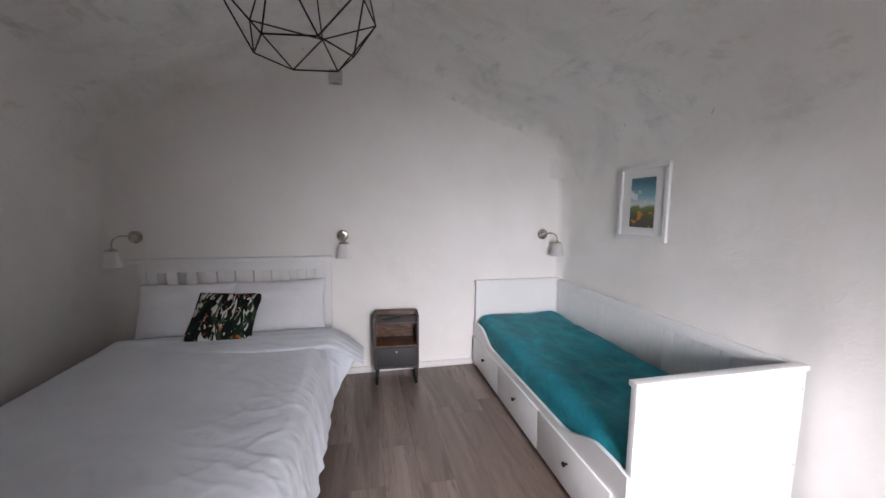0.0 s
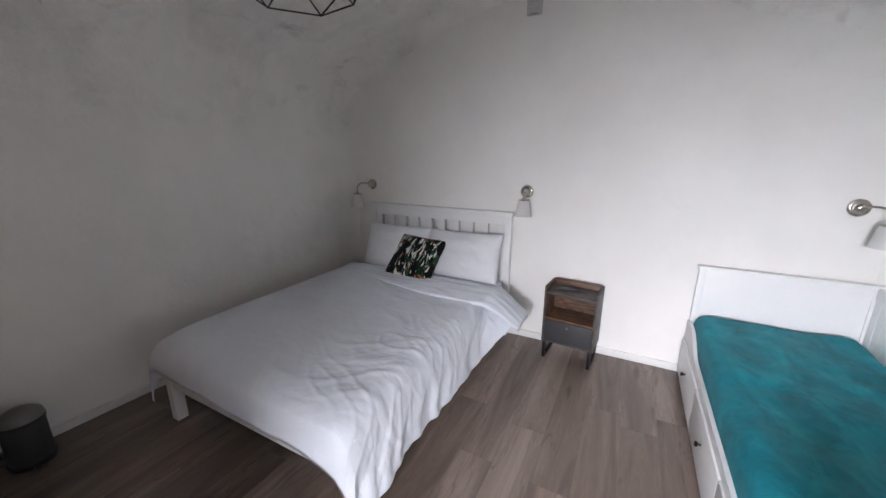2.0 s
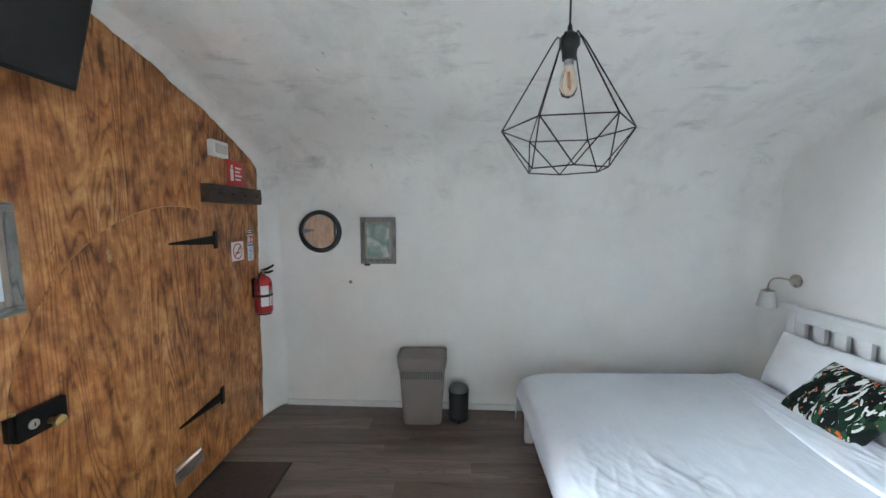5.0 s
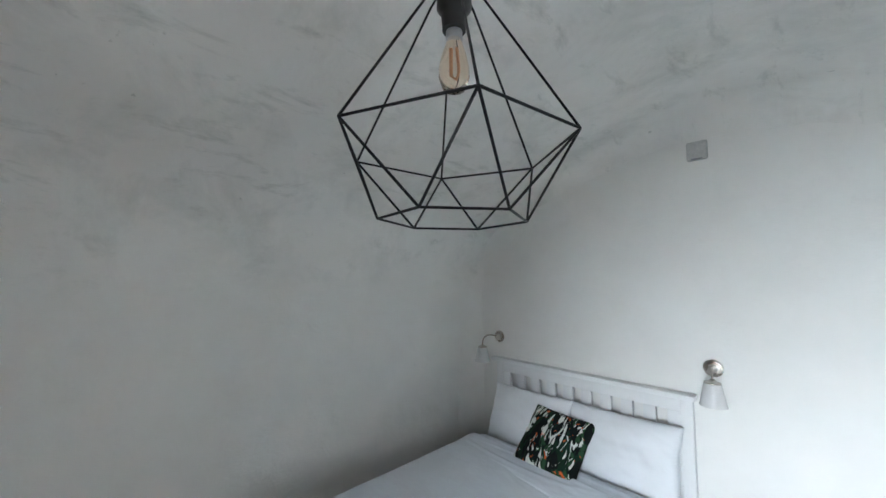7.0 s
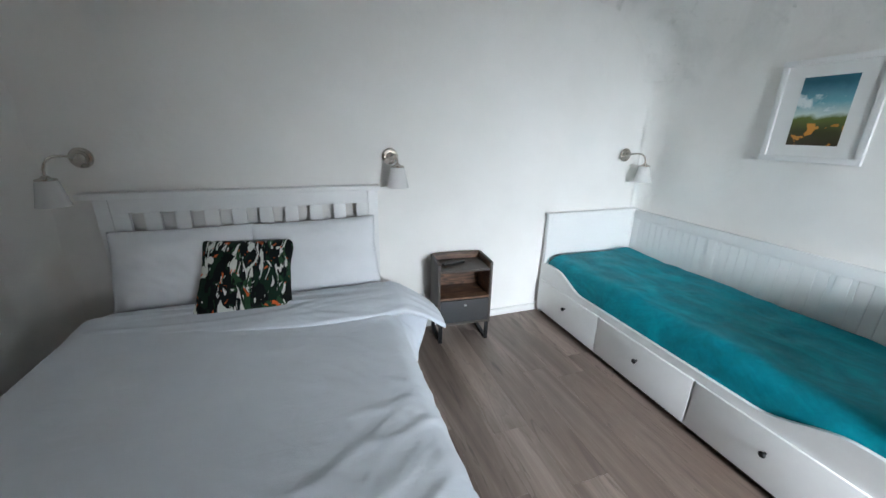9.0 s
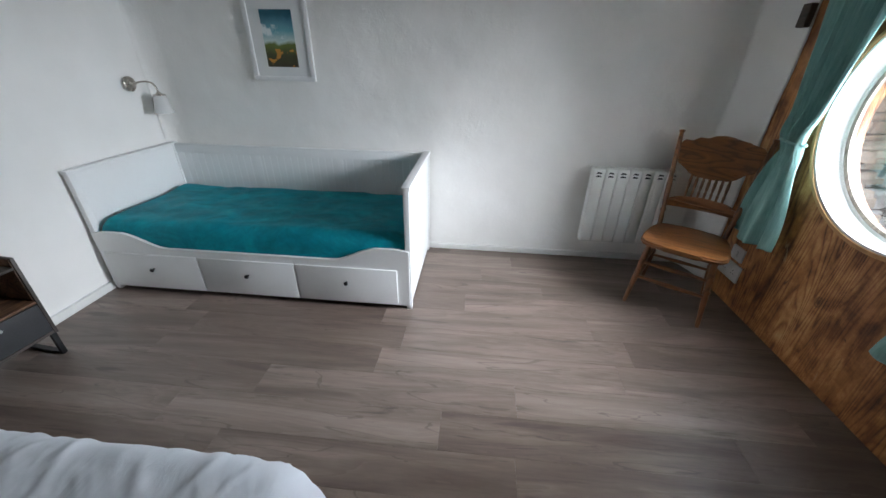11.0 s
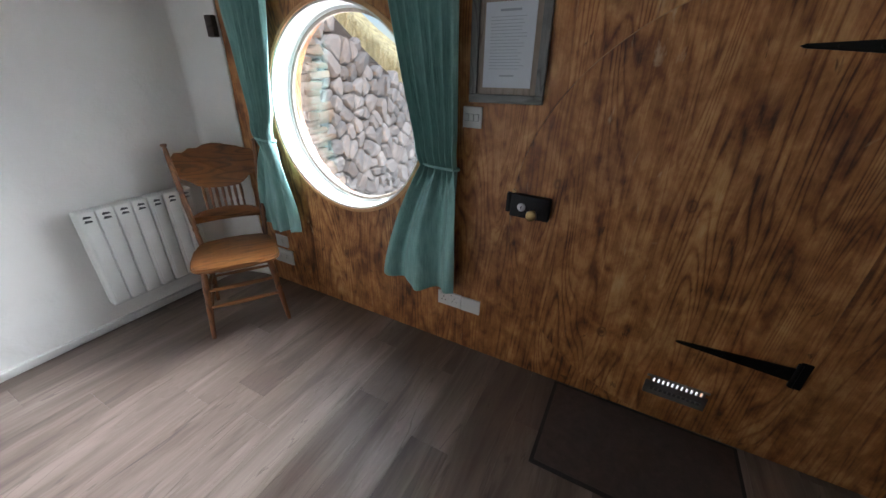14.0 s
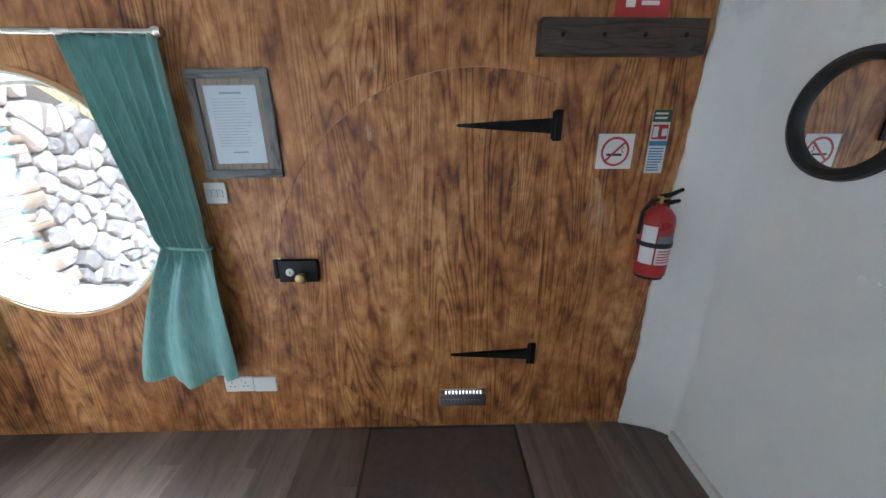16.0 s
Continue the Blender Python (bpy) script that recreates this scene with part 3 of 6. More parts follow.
# plaster lip that turns in towards the wooden front, ragged along the wood
def lip_section(k, inner):
    y = LIP
    if k < 0.25 or k > 0.75:
        t = k / 0.25 if k < 0.25 else (1 - k) / 0.25
        if inner:
            x = -2.70 - 0.105 * t if k < 0.5 else 0.925 - 0.03 * t
            return Vector((x, vault_z(-2.805 if k < 0.5 else 0.895, 0.05) * t))
        return Vector((west_x(y) if k < 0.5 else EAST, SPRING * t))
    s = (k - 0.25) / 0.5
    if inner:
        x = -2.805 + (0.895 + 2.805) * s
        return Vector((x, vault_z(x, 0.05)))
    return section(s, y)[0]


def lip_at(u, v, back=0.0):
    a, b = lip_section(u, False), lip_section(u, True)
    y = LIP + (SOUTH + 0.004 - LIP) * v
    e = math.sin(v * math.pi * 0.5)
    p = a.lerp(b, v ** 1.9) if v > 0 else a
    q = Vector((p.x, y, p.y))
    out = Vector((p.x + 0.86, 0, max(0.0, p.y - 1.2))).normalized()
    if back:
        return q + out * (0.30 * (1 - 0.6 * e)) + Vector((0, -0.012 * e, 0))
    return q - out * (rough(q, 1.0) + 0.009 * e * noise.noise(q * 8.0) + 0.007 * e * noise.noise(q * 26.0))


structure(part("wall_reveal", grid_mesh(bmesh.new(), lip_at, 240, 24, 0.3), ROUGH_PLASTER, smooth=180), "rough white plaster edge against the timber front", "wall")

# wooden front with a round window and a round door
WIN_X, WIN_Z, WIN_R = 0.03, 1.265, 0.530
DOOR_X, DOOR_Z, DOOR_R, HINGE_X = -1.87, 0.905, 0.905, -2.195


def door_outline(r, hinge):
    a = math.acos((hinge - DOOR_X) / r)
    return circle(DOOR_X, DOOR_Z, r, 72, -a, a, True)


front_outline = [(-3.25, 0.002), (-3.25, 1.9)] + [(x, vault_z(x) + 0.12) for x in (-3.0 + 4.3 * i / 40 for i in range(41))] + [(1.5, 1.9), (1.5, 0.002)]
front_wall = part("wall_south", add_plate(bmesh.new(), front_outline, 0.05, FRONT, [circle(WIN_X, WIN_Z, WIN_R, 72), door_outline(DOOR_R, HINGE_X)]), STAINED, smooth=30)
structure(front_wall, "dark-stained figured pine front with round openings", "wall")
outer = part("wall_south_outer", add_plate(bmesh.new(), front_outline, 0.17, pose(0, SOUTH - 0.054, 0, 90), [circle(WIN_X, WIN_Z, WIN_R + 0.004, 72), door_outline(DOOR_R + 0.01, HINGE_X)]), STAINED, smooth=30)
structure(outer, "outer timber skin of the front wall", "wall")

# floor: slab and planks
structure(part("floor", boxed(-3.4, -1.62, -0.20, 1.6, 3.2, -0.004, bev=0), SUBFLOOR), "grey-brown oak laminate plank floor", "floor")

# skirting
structure(part("baseboard_north", boxed(-2.80, NORTH - 0.022, 0, 1.19, NORTH + 0.03, 0.055, bev=0.004), TRIM_WHITE), "narrow white painted skirting", "skirting")
bm = bmesh.new()
bm_pts = [(west_x(LIP) - 0.03, LIP), (west_x(LIP) + 0.018, LIP), (west_x(2.86) + 0.018, 2.86), (west_x(2.86) - 0.03, 2.86)]
structure(part("baseboard_west", add_plate(bm, bm_pts, 0.05, Matrix.Identity(4)), TRIM_WHITE), "narrow white painted skirting", "skirting")
structure(part("baseboard_east", boxed(EAST - 0.02, LIP, 0, EAST + 0.03, 2.86, 0.045, bev=0.004), TRIM_WHITE), "narrow white painted skirting", "skirting")

# ---- round window ----
win = structure(thing("window_1", pose(WIN_X, SOUTH, WIN_Z), "round window with a white painted deep frame", "window"))
bm = bmesh.new()
ring = [(WIN_R + 0.016, 0.004), (WIN_R + 0.016, -0.012), (WIN_R - 0.003, -0.015), (WIN_R - 0.004, 0.004)]
add_lathe(bm, ring + ring[:1], pose(0, 0, 0, 90), 96)
part("trim_ring", bm, PALE_WOOD, win, "thin raw pine ring", 50)
bm = bmesh.new()
prof = [(WIN_R - 0.004, -0.006), (WIN_R - 0.014, -0.006), (WIN_R - 0.016, 0.105), (WIN_R - 0.028, 0.108), (WIN_R - 0.028, 0.140), (WIN_R - 0.002, 0.140)]
add_lathe(bm, prof + prof[:1], pose(0, 0, 0, 90), 96)
part("window_frame", bm, FRAME_PAINT, win, "deep white painted round lining", 40)
bm = bmesh.new()
prof = [(WIN_R - 0.029, 0.112), (WIN_R - 0.045, 0.115), (WIN_R - 0.045, 0.136), (WIN_R - 0.029, 0.138)]
add_lathe(bm, prof + prof[:1], pose(0, 0, 0, 90), 96)
part("glazing_bead", bm, BEIGE_WOOD, win, "beige wooden glazing bead", 40)
pane = part("pane", add_plate(bmesh.new(), circle(0, 0, WIN_R - 0.036, 72), 0.006, pose(0, -0.122, 0, 90)), GLASS, win, "clear glass pane")
pane.visible_shadow = False

# ---- round door, shut ----
door = structure(thing("door_1", pose(0, SOUTH, 0), "round-topped stained pine door, shut, with black hinges", "door"))
vx0, vx1, vz0, vz1 = -1.94, -1.735, 0.222, 0.240
vent_hole = [(vx0, 0.150), (vx1, 0.150), (vx1, 0.245), (vx0, 0.245)]
part("leaf", add_plate(bmesh.new(), door_outline(DOOR_R - 0.003, HINGE_X + 0.003), 0.066, pose(0, 0.004, 0, 90), [vent_hole]), STAINED, door, smooth=30)
# thin pale tube paints the glint along the door's curved edge
bm = bmesh.new()
edge_pts = [(x, 0.001, z) for x, z in circle(DOOR_X, DOOR_Z, DOOR_R - 0.001, 40, radians(38), radians(84), True)]
add_tube(bm, edge_pts, 0.0015, 6)
part("edge_glint", bm, PALE_WOOD, door, "thin pale highlight strip along the door edge")


def strap_hinge(z, tip, root):
    h = part("hinge", boxed(root - 0.040, 0.004, z - 0.062, root - 0.004, 0.013, z + 0.062, bev=0.002), BLACK_METAL, door, "black iron T hinge")
    out = [(root, z - 0.030), (root, z + 0.030), (tip + 0.01, z + 0.008), (tip, z), (tip + 0.01, z - 0.008)]
    if tip > root:
        out = [(root, z - 0.032), (tip - 0.012, z - 0.006), (tip, z), (tip - 0.012, z + 0.006), (root, z + 0.030)]
    part("strap", add_plate(bmesh.new(), out, 0.007, pose(0, 0.0135, 0, 90)), BLACK_METAL, h)
    bm = bmesh.new()
    add_tube(bm, [(root - 0.004, 0.012, z - 0.055), (root - 0.004, 0.012, z + 0.055)], 0.009, 10)
    part("knuckle", bm, BLACK_METAL, h)
    for k in range(4):
        bm = bmesh.new()
        x = root + (tip - root) * (0.12 + 0.22 * k)
        add_lathe(bm, [(0.006, 0), (0.006, 0.002), (0.0, 0.004)], pose(x, 0.0135, z, -90), 8)
        part("screw", bm, BLACK_METAL, h)


strap_hinge(1.588, -1.78, -2.185)
strap_hinge(0.472, -1.765, -2.165)
lock = part("rim_lock", boxed(-1.150, 0.004, 0.900, -0.972, 0.034, 1.005, bev=0.004), BLACK_METAL, door, "black iron rim lock")
bm = add_lathe(bmesh.new(), [(0.0, 0.0), (0.019, 0.0), (0.019, 0.004), (0.016, 0.006), (0.0, 0.006)], pose(-1.025, 0.034, 0.950, -90), 24)
part("lock_cylinder", bm, STEEL, lock, "round steel lock cylinder")
part("key_slot", boxed(-1.027, 0.0395, 0.943, -1.023, 0.0412, 0.957, bev=0), BLACK_METAL, lock)
bm = add_lathe(bmesh.new(), [(0.0, 0.0), (0.012, 0.0), (0.010, 0.016), (0.018, 0.024), (0.024, 0.036), (0.022, 0.047), (0.012, 0.054), (0.0, 0.055)], pose(-1.082, 0.034, 0.932, -90), 24)
part("knob", bm, BRASS, lock, "round brass knob")
part("keeper", boxed(-0.968, 0.004, 0.915, -0.950, 0.030, 1.005, bev=0.003), BLACK_METAL, lock)
part("latch_tip", boxed(-0.985, 0.005, 1.006, -0.970, 0.020, 1.018, bev=0.002), BRASS, lock)
vent = part("vent_plate", boxed(-1.960, 0.005, 0.145, -1.712, 0.010, 0.220, bev=0.002), STEEL, door, "perforated steel vent plate")
part("vent_rim", boxed(-1.960, 0.005, 0.242, -1.712, 0.010, 0.254, bev=0.002), STEEL, door)
for i in range(12):
    x = vx0 + (vx1 - vx0) * i / 11
    part("bar", boxed(x - 0.005, -0.002, vz0 - 0.003, x + 0.005, 0.009, vz1 + 0.003, bev=0), STEEL, vent)
for i in range(11):
    x = vx0 + (vx1 - vx0) * (i + 0.5) / 11
    part("slot", boxed(x - 0.006, 0.0095, 0.172, x + 0.006, 0.0112, 0.188, bev=0), INK, vent)

# ---- things on the wooden front ----
beam = thing("wooden_beam", pose(-2.365, SOUTH, 1.912), "dark brown timber batten screwed to the pine front", "beam")
part("block", boxed(-0.355, 0.0, -0.068, 0.275, 0.075, 0.054, bev=0.006), BEAM_WOOD, beam)
part("face_strip", boxed(-0.352, 0.0752, -0.036, 0.272, 0.078, 0.026, bev=0.001), BEAM_WOOD, beam)
for i in range(4):
    bm = add_lathe(bmesh.new(), [(0.009, 0), (0.009, 0.003), (0.0, 0.005)], pose(-0.27 + 0.155 * i, 0.078, -0.004, -90), 10)
    part("screw", bm, BLACK_METAL, beam)


def bar_rows(parent, x0, x1, z0, z1, n, y, material, seed, name="text_bar", slim=0.45):
    r = random.Random(seed)
    step = (z1 - z0) / n
    for i in range(n):
        z = z1 - step * (i + 0.5)
        e = x0 + (x1 - x0) * r.uniform(0.0, 0.25)
        part(name, boxed(e, y, z - step * slim / 2, x1, y + 0.0012, z + step * slim / 2, bev=0), material, parent, smooth=0)


no_smoke = thing("no_smoking_sign", pose(-2.468, SOUTH + 0.001, 1.482), "white square no-smoking sign with a red ring", "sign")
part("plate", boxed(-0.078, 0, -0.073, 0.078, 0.003, 0.073, bev=0.001), SIGN_WHITE, no_smoke)
bm = bmesh.new()
prof = [(0.061, 0.0032), (0.061, 0.0045), (0.052, 0.0045), (0.052, 0.0032)]
add_lathe(bm, prof + prof[:1], pose(0, 0, 0, -90), 40)
part("ring", bm, SIGN_RED, no_smoke)
bm = boxed(-0.054, 0.0034, -0.0045, 0.054, 0.0046, 0.0045, bev=0)
bmesh.ops.transform(bm, matrix=pose(0, 0, 0, 0, 45, 0), verts=bm.verts)
part("slash", bm, SIGN_RED, no_smoke)
part("cigarette", boxed(-0.030, 0.0033, -0.018, 0.036, 0.0043, -0.008, bev=0), BLACK_PLASTIC, no_smoke)
bm = add_tube(bmesh.new(), [(-0.036, 0.004, -0.004), (-0.026, 0.004, 0.008), (-0.036, 0.004, 0.018), (-0.022, 0.004, 0.030)], 0.0018, 5)
part("smoke_curl", bm, BLACK_PLASTIC, no_smoke)

fire_id = thing("extinguisher_sign", pose(-2.648, SOUTH + 0.001, 1.520), "tall narrow extinguisher sign, green, red and blue bands", "sign")
part("plate", boxed(-0.039, 0, -0.130, 0.039, 0.003, 0.130, bev=0.001), SIGN_WHITE, fire_id)
part("green_band", boxed(-0.039, 0.0032, 0.082, 0.039, 0.0044, 0.130, bev=0), SIGN_GREEN, fire_id)
part("red_panel", boxed(-0.033, 0.0032, 0.012, 0.033, 0.0044, 0.072, bev=0), SIGN_RED, fire_id)
part("pictogram", boxed(0.008, 0.0046, 0.020, 0.030, 0.0056, 0.064, bev=0), SIGN_WHITE, fire_id)
part("pictogram_flame", boxed(-0.030, 0.0046, 0.026, -0.008, 0.0056, 0.056, bev=0), SIGN_WHITE, fire_id)
part("blue_band", boxed(-0.039, 0.0032, -0.014, 0.039, 0.0044, 0.006, bev=0), SIGN_BLUE, fire_id)
bar_rows(fire_id, -0.032, 0.032, -0.122, -0.020, 9, 0.0032, SIGN_BLUE, 4)
bar_rows(fire_id, -0.032, 0.032, 0.090, 0.124, 2, 0.0046, SIGN_WHITE, 5)

red_sign = thing("fire_point_sign", pose(-2.490, SOUTH + 0.001, 2.075), "red square fire equipment sign above the batten", "sign")
part("plate", boxed(-0.105, 0, -0.095, 0.105, 0.004, 0.090, bev=0.001), SIGN_RED, red_sign)
part("pictogram", boxed(0.030, 0.0042, -0.060, 0.066, 0.0054, 0.030, bev=0.0), SIGN_WHITE, red_sign)
part("pictogram_nozzle", boxed(0.034, 0.0042, 0.036, 0.058, 0.0054, 0.058, bev=0.0), SIGN_WHITE, red_sign)
bar_rows(red_sign, -0.078, 0.006, -0.060, 0.055, 4, 0.0042, SIGN_WHITE, 8, slim=0.5)

emerg = thing("emergency_light", pose(-2.262, SOUTH + 0.001, 2.215), "small white plastic emergency light box", "light")
part("housing", boxed(-0.085, 0, -0.055, 0.085, 0.045, 0.055, bev=0.010), WHITE_PLASTIC, emerg)
part("lens", boxed(-0.060, 0.0452, -0.032, 0.060, 0.052, 0.032, bev=0.004), OPAL, emerg)

ext = thing("fire_extinguisher", pose(-2.665, SOUTH + 0.085, 0.938), "red wall-hung fire extinguisher with white labels", "extinguisher")
bm = add_lathe(bmesh.new(), [(0.0, 0.012), (0.050, 0.006), (0.066, 0.018), (0.068, 0.05), (0.068, 0.255), (0.062, 0.285), (0.040, 0.312), (0.020, 0.322), (0.018, 0.338), (0.0, 0.340)], n=36)
part("cylinder", bm, RED_PAINT, ext)
bm = add_lathe(bmesh.new(), [(0.052, 0.0), (0.058, 0.0), (0.060, 0.012), (0.052, 0.014)], n=32)
part("foot_ring", bm, BLACK_PLASTIC, ext)


def wrap(bm, r, z0, z1, a0, a1, n=14):
    return grid_mesh(bm, lambda u, v: Vector((r * math.cos(a0 + (a1 - a0) * u), r * math.sin(a0 + (a1 - a0) * u), z0 + (z1 - z0) * v)), n, 1)


part("label", wrap(bmesh.new(), 0.0688, 0.075, 0.245, radians(10), radians(62)), SIGN_WHITE, ext, "white paper label")
part("notice", wrap(bmesh.new(), 0.0686, 0.075, 0.150, radians(68), radians(150)), SIGN_WHITE, ext, "pale printed label")
part("notice_band", wrap(bmesh.new(), 0.0687, 0.165, 0.205, radians(68), radians(150)), INK, ext)
for i in range(5):
    part("text_bar", wrap(bmesh.new(), 0.0690, 0.084 + 0.0125 * i, 0.090 + 0.0125 * i, radians(74), radians(142 - 7 * (i % 3))), SIGN_RED, ext)
bm = bmesh.new()
prof = [(0.0692, 0.150), (0.0720, 0.152), (0.0720, 0.170), (0.0692, 0.172)]
add_lathe(bm, prof + prof[:1], n=36)
part("strap", bm, BLACK_PLASTIC, ext, "black retaining strap")
part("valve", boxed(-0.016, -0.016, 0.336, 0.016, 0.016, 0.366, bev=0.004), BRASS, ext)
bm = add_tube(bmesh.new(), [(0.0, -0.012, 0.362), (-0.01, 0.035, 0.378), (-0.02, 0.085, 0.408)], [0.010, 0.011, 0.008], 8)
part("lever", bm, BLACK_METAL, ext)
bm = add_tube(bmesh.new(), [(0.0, -0.005, 0.346), (-0.01, 0.045, 0.348), (-0.02, 0.080, 0.362)], [0.009, 0.010, 0.007], 8)
part("carry_handle", bm, BLACK_METAL, ext)
bm = add_tube(bmesh.new(), [(0.014, 0, 0.350), (0.045, 0.0, 0.345), (0.075, 0.0, 0.30), (0.078, 0.0, 0.20)], 0.008, 8)
part("hose", bm, BLACK_PLASTIC, ext)
part("wall_bracket", boxed(-0.025, -0.084, 0.14, 0.025, -0.066, 0.30, bev=0.002), BLACK_METAL, ext)

info = thing("framed_notice", pose(-0.888, SOUTH + 0.001, 1.588, 0, 1.0, 0), "grey weathered frame with a printed house notice", "picture")
for nm, a in (("frame_top", (-0.160, 0, 0.176, 0.160, 0.024, 0.210)), ("frame_bottom", (-0.160, 0, -0.210, 0.160, 0.024, -0.176)), ("frame_side", (-0.160, 0, -0.1758, -0.126, 0.023, 0.1758)), ("frame_side", (0.126, 0, -0.1758, 0.160, 0.023, 0.1758))):
    part(nm, boxed(*a, bev=0.004), GREY_WOOD if nm == "frame_side" else GREY_RAIL, info)
part("mount", boxed(-0.126, 0.002, -0.176, 0.126, 0.012, 0.176, bev=0.001), BEIGE_WOOD, info, "beige linen mount")
part("sheet", boxed(-0.102, 0.0122, -0.150, 0.102, 0.0135, 0.150, bev=0), PAPER, info, "white printed sheet")
part("heading", boxed(-0.042, 0.0137, 0.118, 0.042, 0.0145, 0.126, bev=0), PALE_INK, info)
bar_rows(info, -0.072, 0.078, -0.085, 0.106, 17, 0.0137, PALE_INK, 3, slim=0.16)
part("signature", boxed(-0.030, 0.0137, -0.108, 0.030, 0.0145, -0.102, bev=0), PALE_INK, info)


def wall_plate(name, m, w, h, label, category, gangs=(), rockers=0, group=""):
    t = thing(name, m, label, category, group)
    part("plate", boxed(-w / 2, 0, -h / 2, w / 2, 0.011, h / 2, bev=0.003), WHITE_PLASTIC, t)
    for g in gangs:
        s = part("socket_face", boxed(g - 0.028, 0.0112, -0.028, g + 0.028, 0.013, 0.028, bev=0.001), WHITE_PLASTIC, t)
        for dx, dz, a, b in ((0, 0.013, 0.0022, 0.005), (-0.011, -0.008, 0.004, 0.0022), (0.011, -0.008, 0.004, 0.0022)):
            part("pin_hole", boxed(g + dx - a, 0.0128, dz - b, g + dx + a, 0.0138, dz + b, bev=0), BLACK_PLASTIC, s)
        part("rocker", boxed(g + 0.016, 0.0112, 0.016, g + 0.026, 0.0165, 0.034, bev=0.001), WHITE_PLASTIC, t)
    for i in range(rockers):
        x = (i - (rockers - 1) / 2) * 0.024
        part("rocker", boxed(x - 0.008, 0.0112, -0.014, x + 0.008, 0.017, 0.014, bev=0.002), WHITE_PLASTIC, t)
        part("rocker_gap", boxed(x - 0.009, 0.0111, -0.0155, x + 0.009, 0.0118, 0.0155, bev=0), INK, t)
    return t


wall_plate("light_switch", pose(-0.748, SOUTH + 0.001, 1.312), 0.090, 0.090, "white three-gang rocker light switch", "switch", rockers=3)
wall_plate("socket_outlet", pose(-0.668, SOUTH + 0.001, 0.312), 0.146, 0.088, "white plastic double socket low on the pine front", "socket", gangs=(-0.034, 0.034))
wall_plate("blank_plate", pose(-0.800, SOUTH + 0.001, 0.310), 0.112, 0.088, "white plastic blank cover plate beside a socket", "socket")
wall_plate("socket_outlet", pose(0.720, SOUTH + 0.001, 0.225), 0.200, 0.115, "white double socket behind the oak chair", "socket", gangs=(-0.045, 0.04))
wall_plate("heater_switch", pose(0.705, SOUTH + 0.001, 0.350), 0.115, 0.090, "white fused switch plate above the corner socket", "switch", rockers=1)

block = thing("wooden_hook_block", pose(0.905, SOUTH + 0.03, 1.69), "small dark wooden block at the plaster edge", "hook")
part("block", boxed(-0.030, 0, -0.055, 0.030, 0.035, 0.055, bev=0.006), BEAM_WOOD, block)

tv = thing("television", pose(-0.85, SOUTH + 0.002, 2.45), "black flat television on a tilted bracket above the door", "television")
tilt = pose(0, 0.155, 0, -16)
bm = boxed(-0.370, -0.02, -0.20, 0.370, 0.02, 0.20, bev=0.006)
bmesh.ops.transform(bm, matrix=tilt, verts=bm.verts)
part("casing", bm, BLACK_PLASTIC, tv)
bm = boxed(-0.358, 0.0204, -0.182, 0.358, 0.0225, 0.188, bev=0.0)
bmesh.ops.transform(bm, matrix=tilt, verts=bm.verts)
part("screen", bm, SCREEN, tv)
part("bracket", boxed(-0.10, 0.0, -0.10, 0.10, 0.105, 0.10, bev=0.004), BLACK_METAL, tv)

# ---- curtains and pole ----
POLE_Y = SOUTH + 0.085
pole = thing("curtain_pole", pose(0.03, POLE_Y, 1.905), "brushed nickel curtain pole with ball finials", "curtain pole")
part("rod", add_tube(bmesh.new(), [(-0.70, 0, 0), (0.0, 0, 0.002), (0.74, 0, 0)], 0.0115, 16), NICKEL, pole)
for s in (-1, 1):
    bm = add_lathe(bmesh.new(), [(0.0, -0.005), (0.014, -0.005), (0.015, 0.012), (0.021, 0.022), (0.024, 0.037), (0.018, 0.052), (0.0, 0.058)], pose(0.70 * s if s < 0 else 0.74, 0, 0, 0, 90 * s, 0), 20)
    part("finial", bm, NICKEL, pole)
    bm = add_tube(bmesh.new(), [(0.655 * s, -0.084, 0.0), (0.655 * s, 0.0, 0.0)], 0.007, 10)
    br = part("bracket", bm, NICKEL, pole)
    bm = add_lathe(bmesh.new(), [(0.0, 0), (0.024, 0), (0.022, 0.006), (0.0, 0.007)], pose(0.655 * s, -0.0845, 0, -90), 18)
    part("bracket_rose", bm, NICKEL, br)


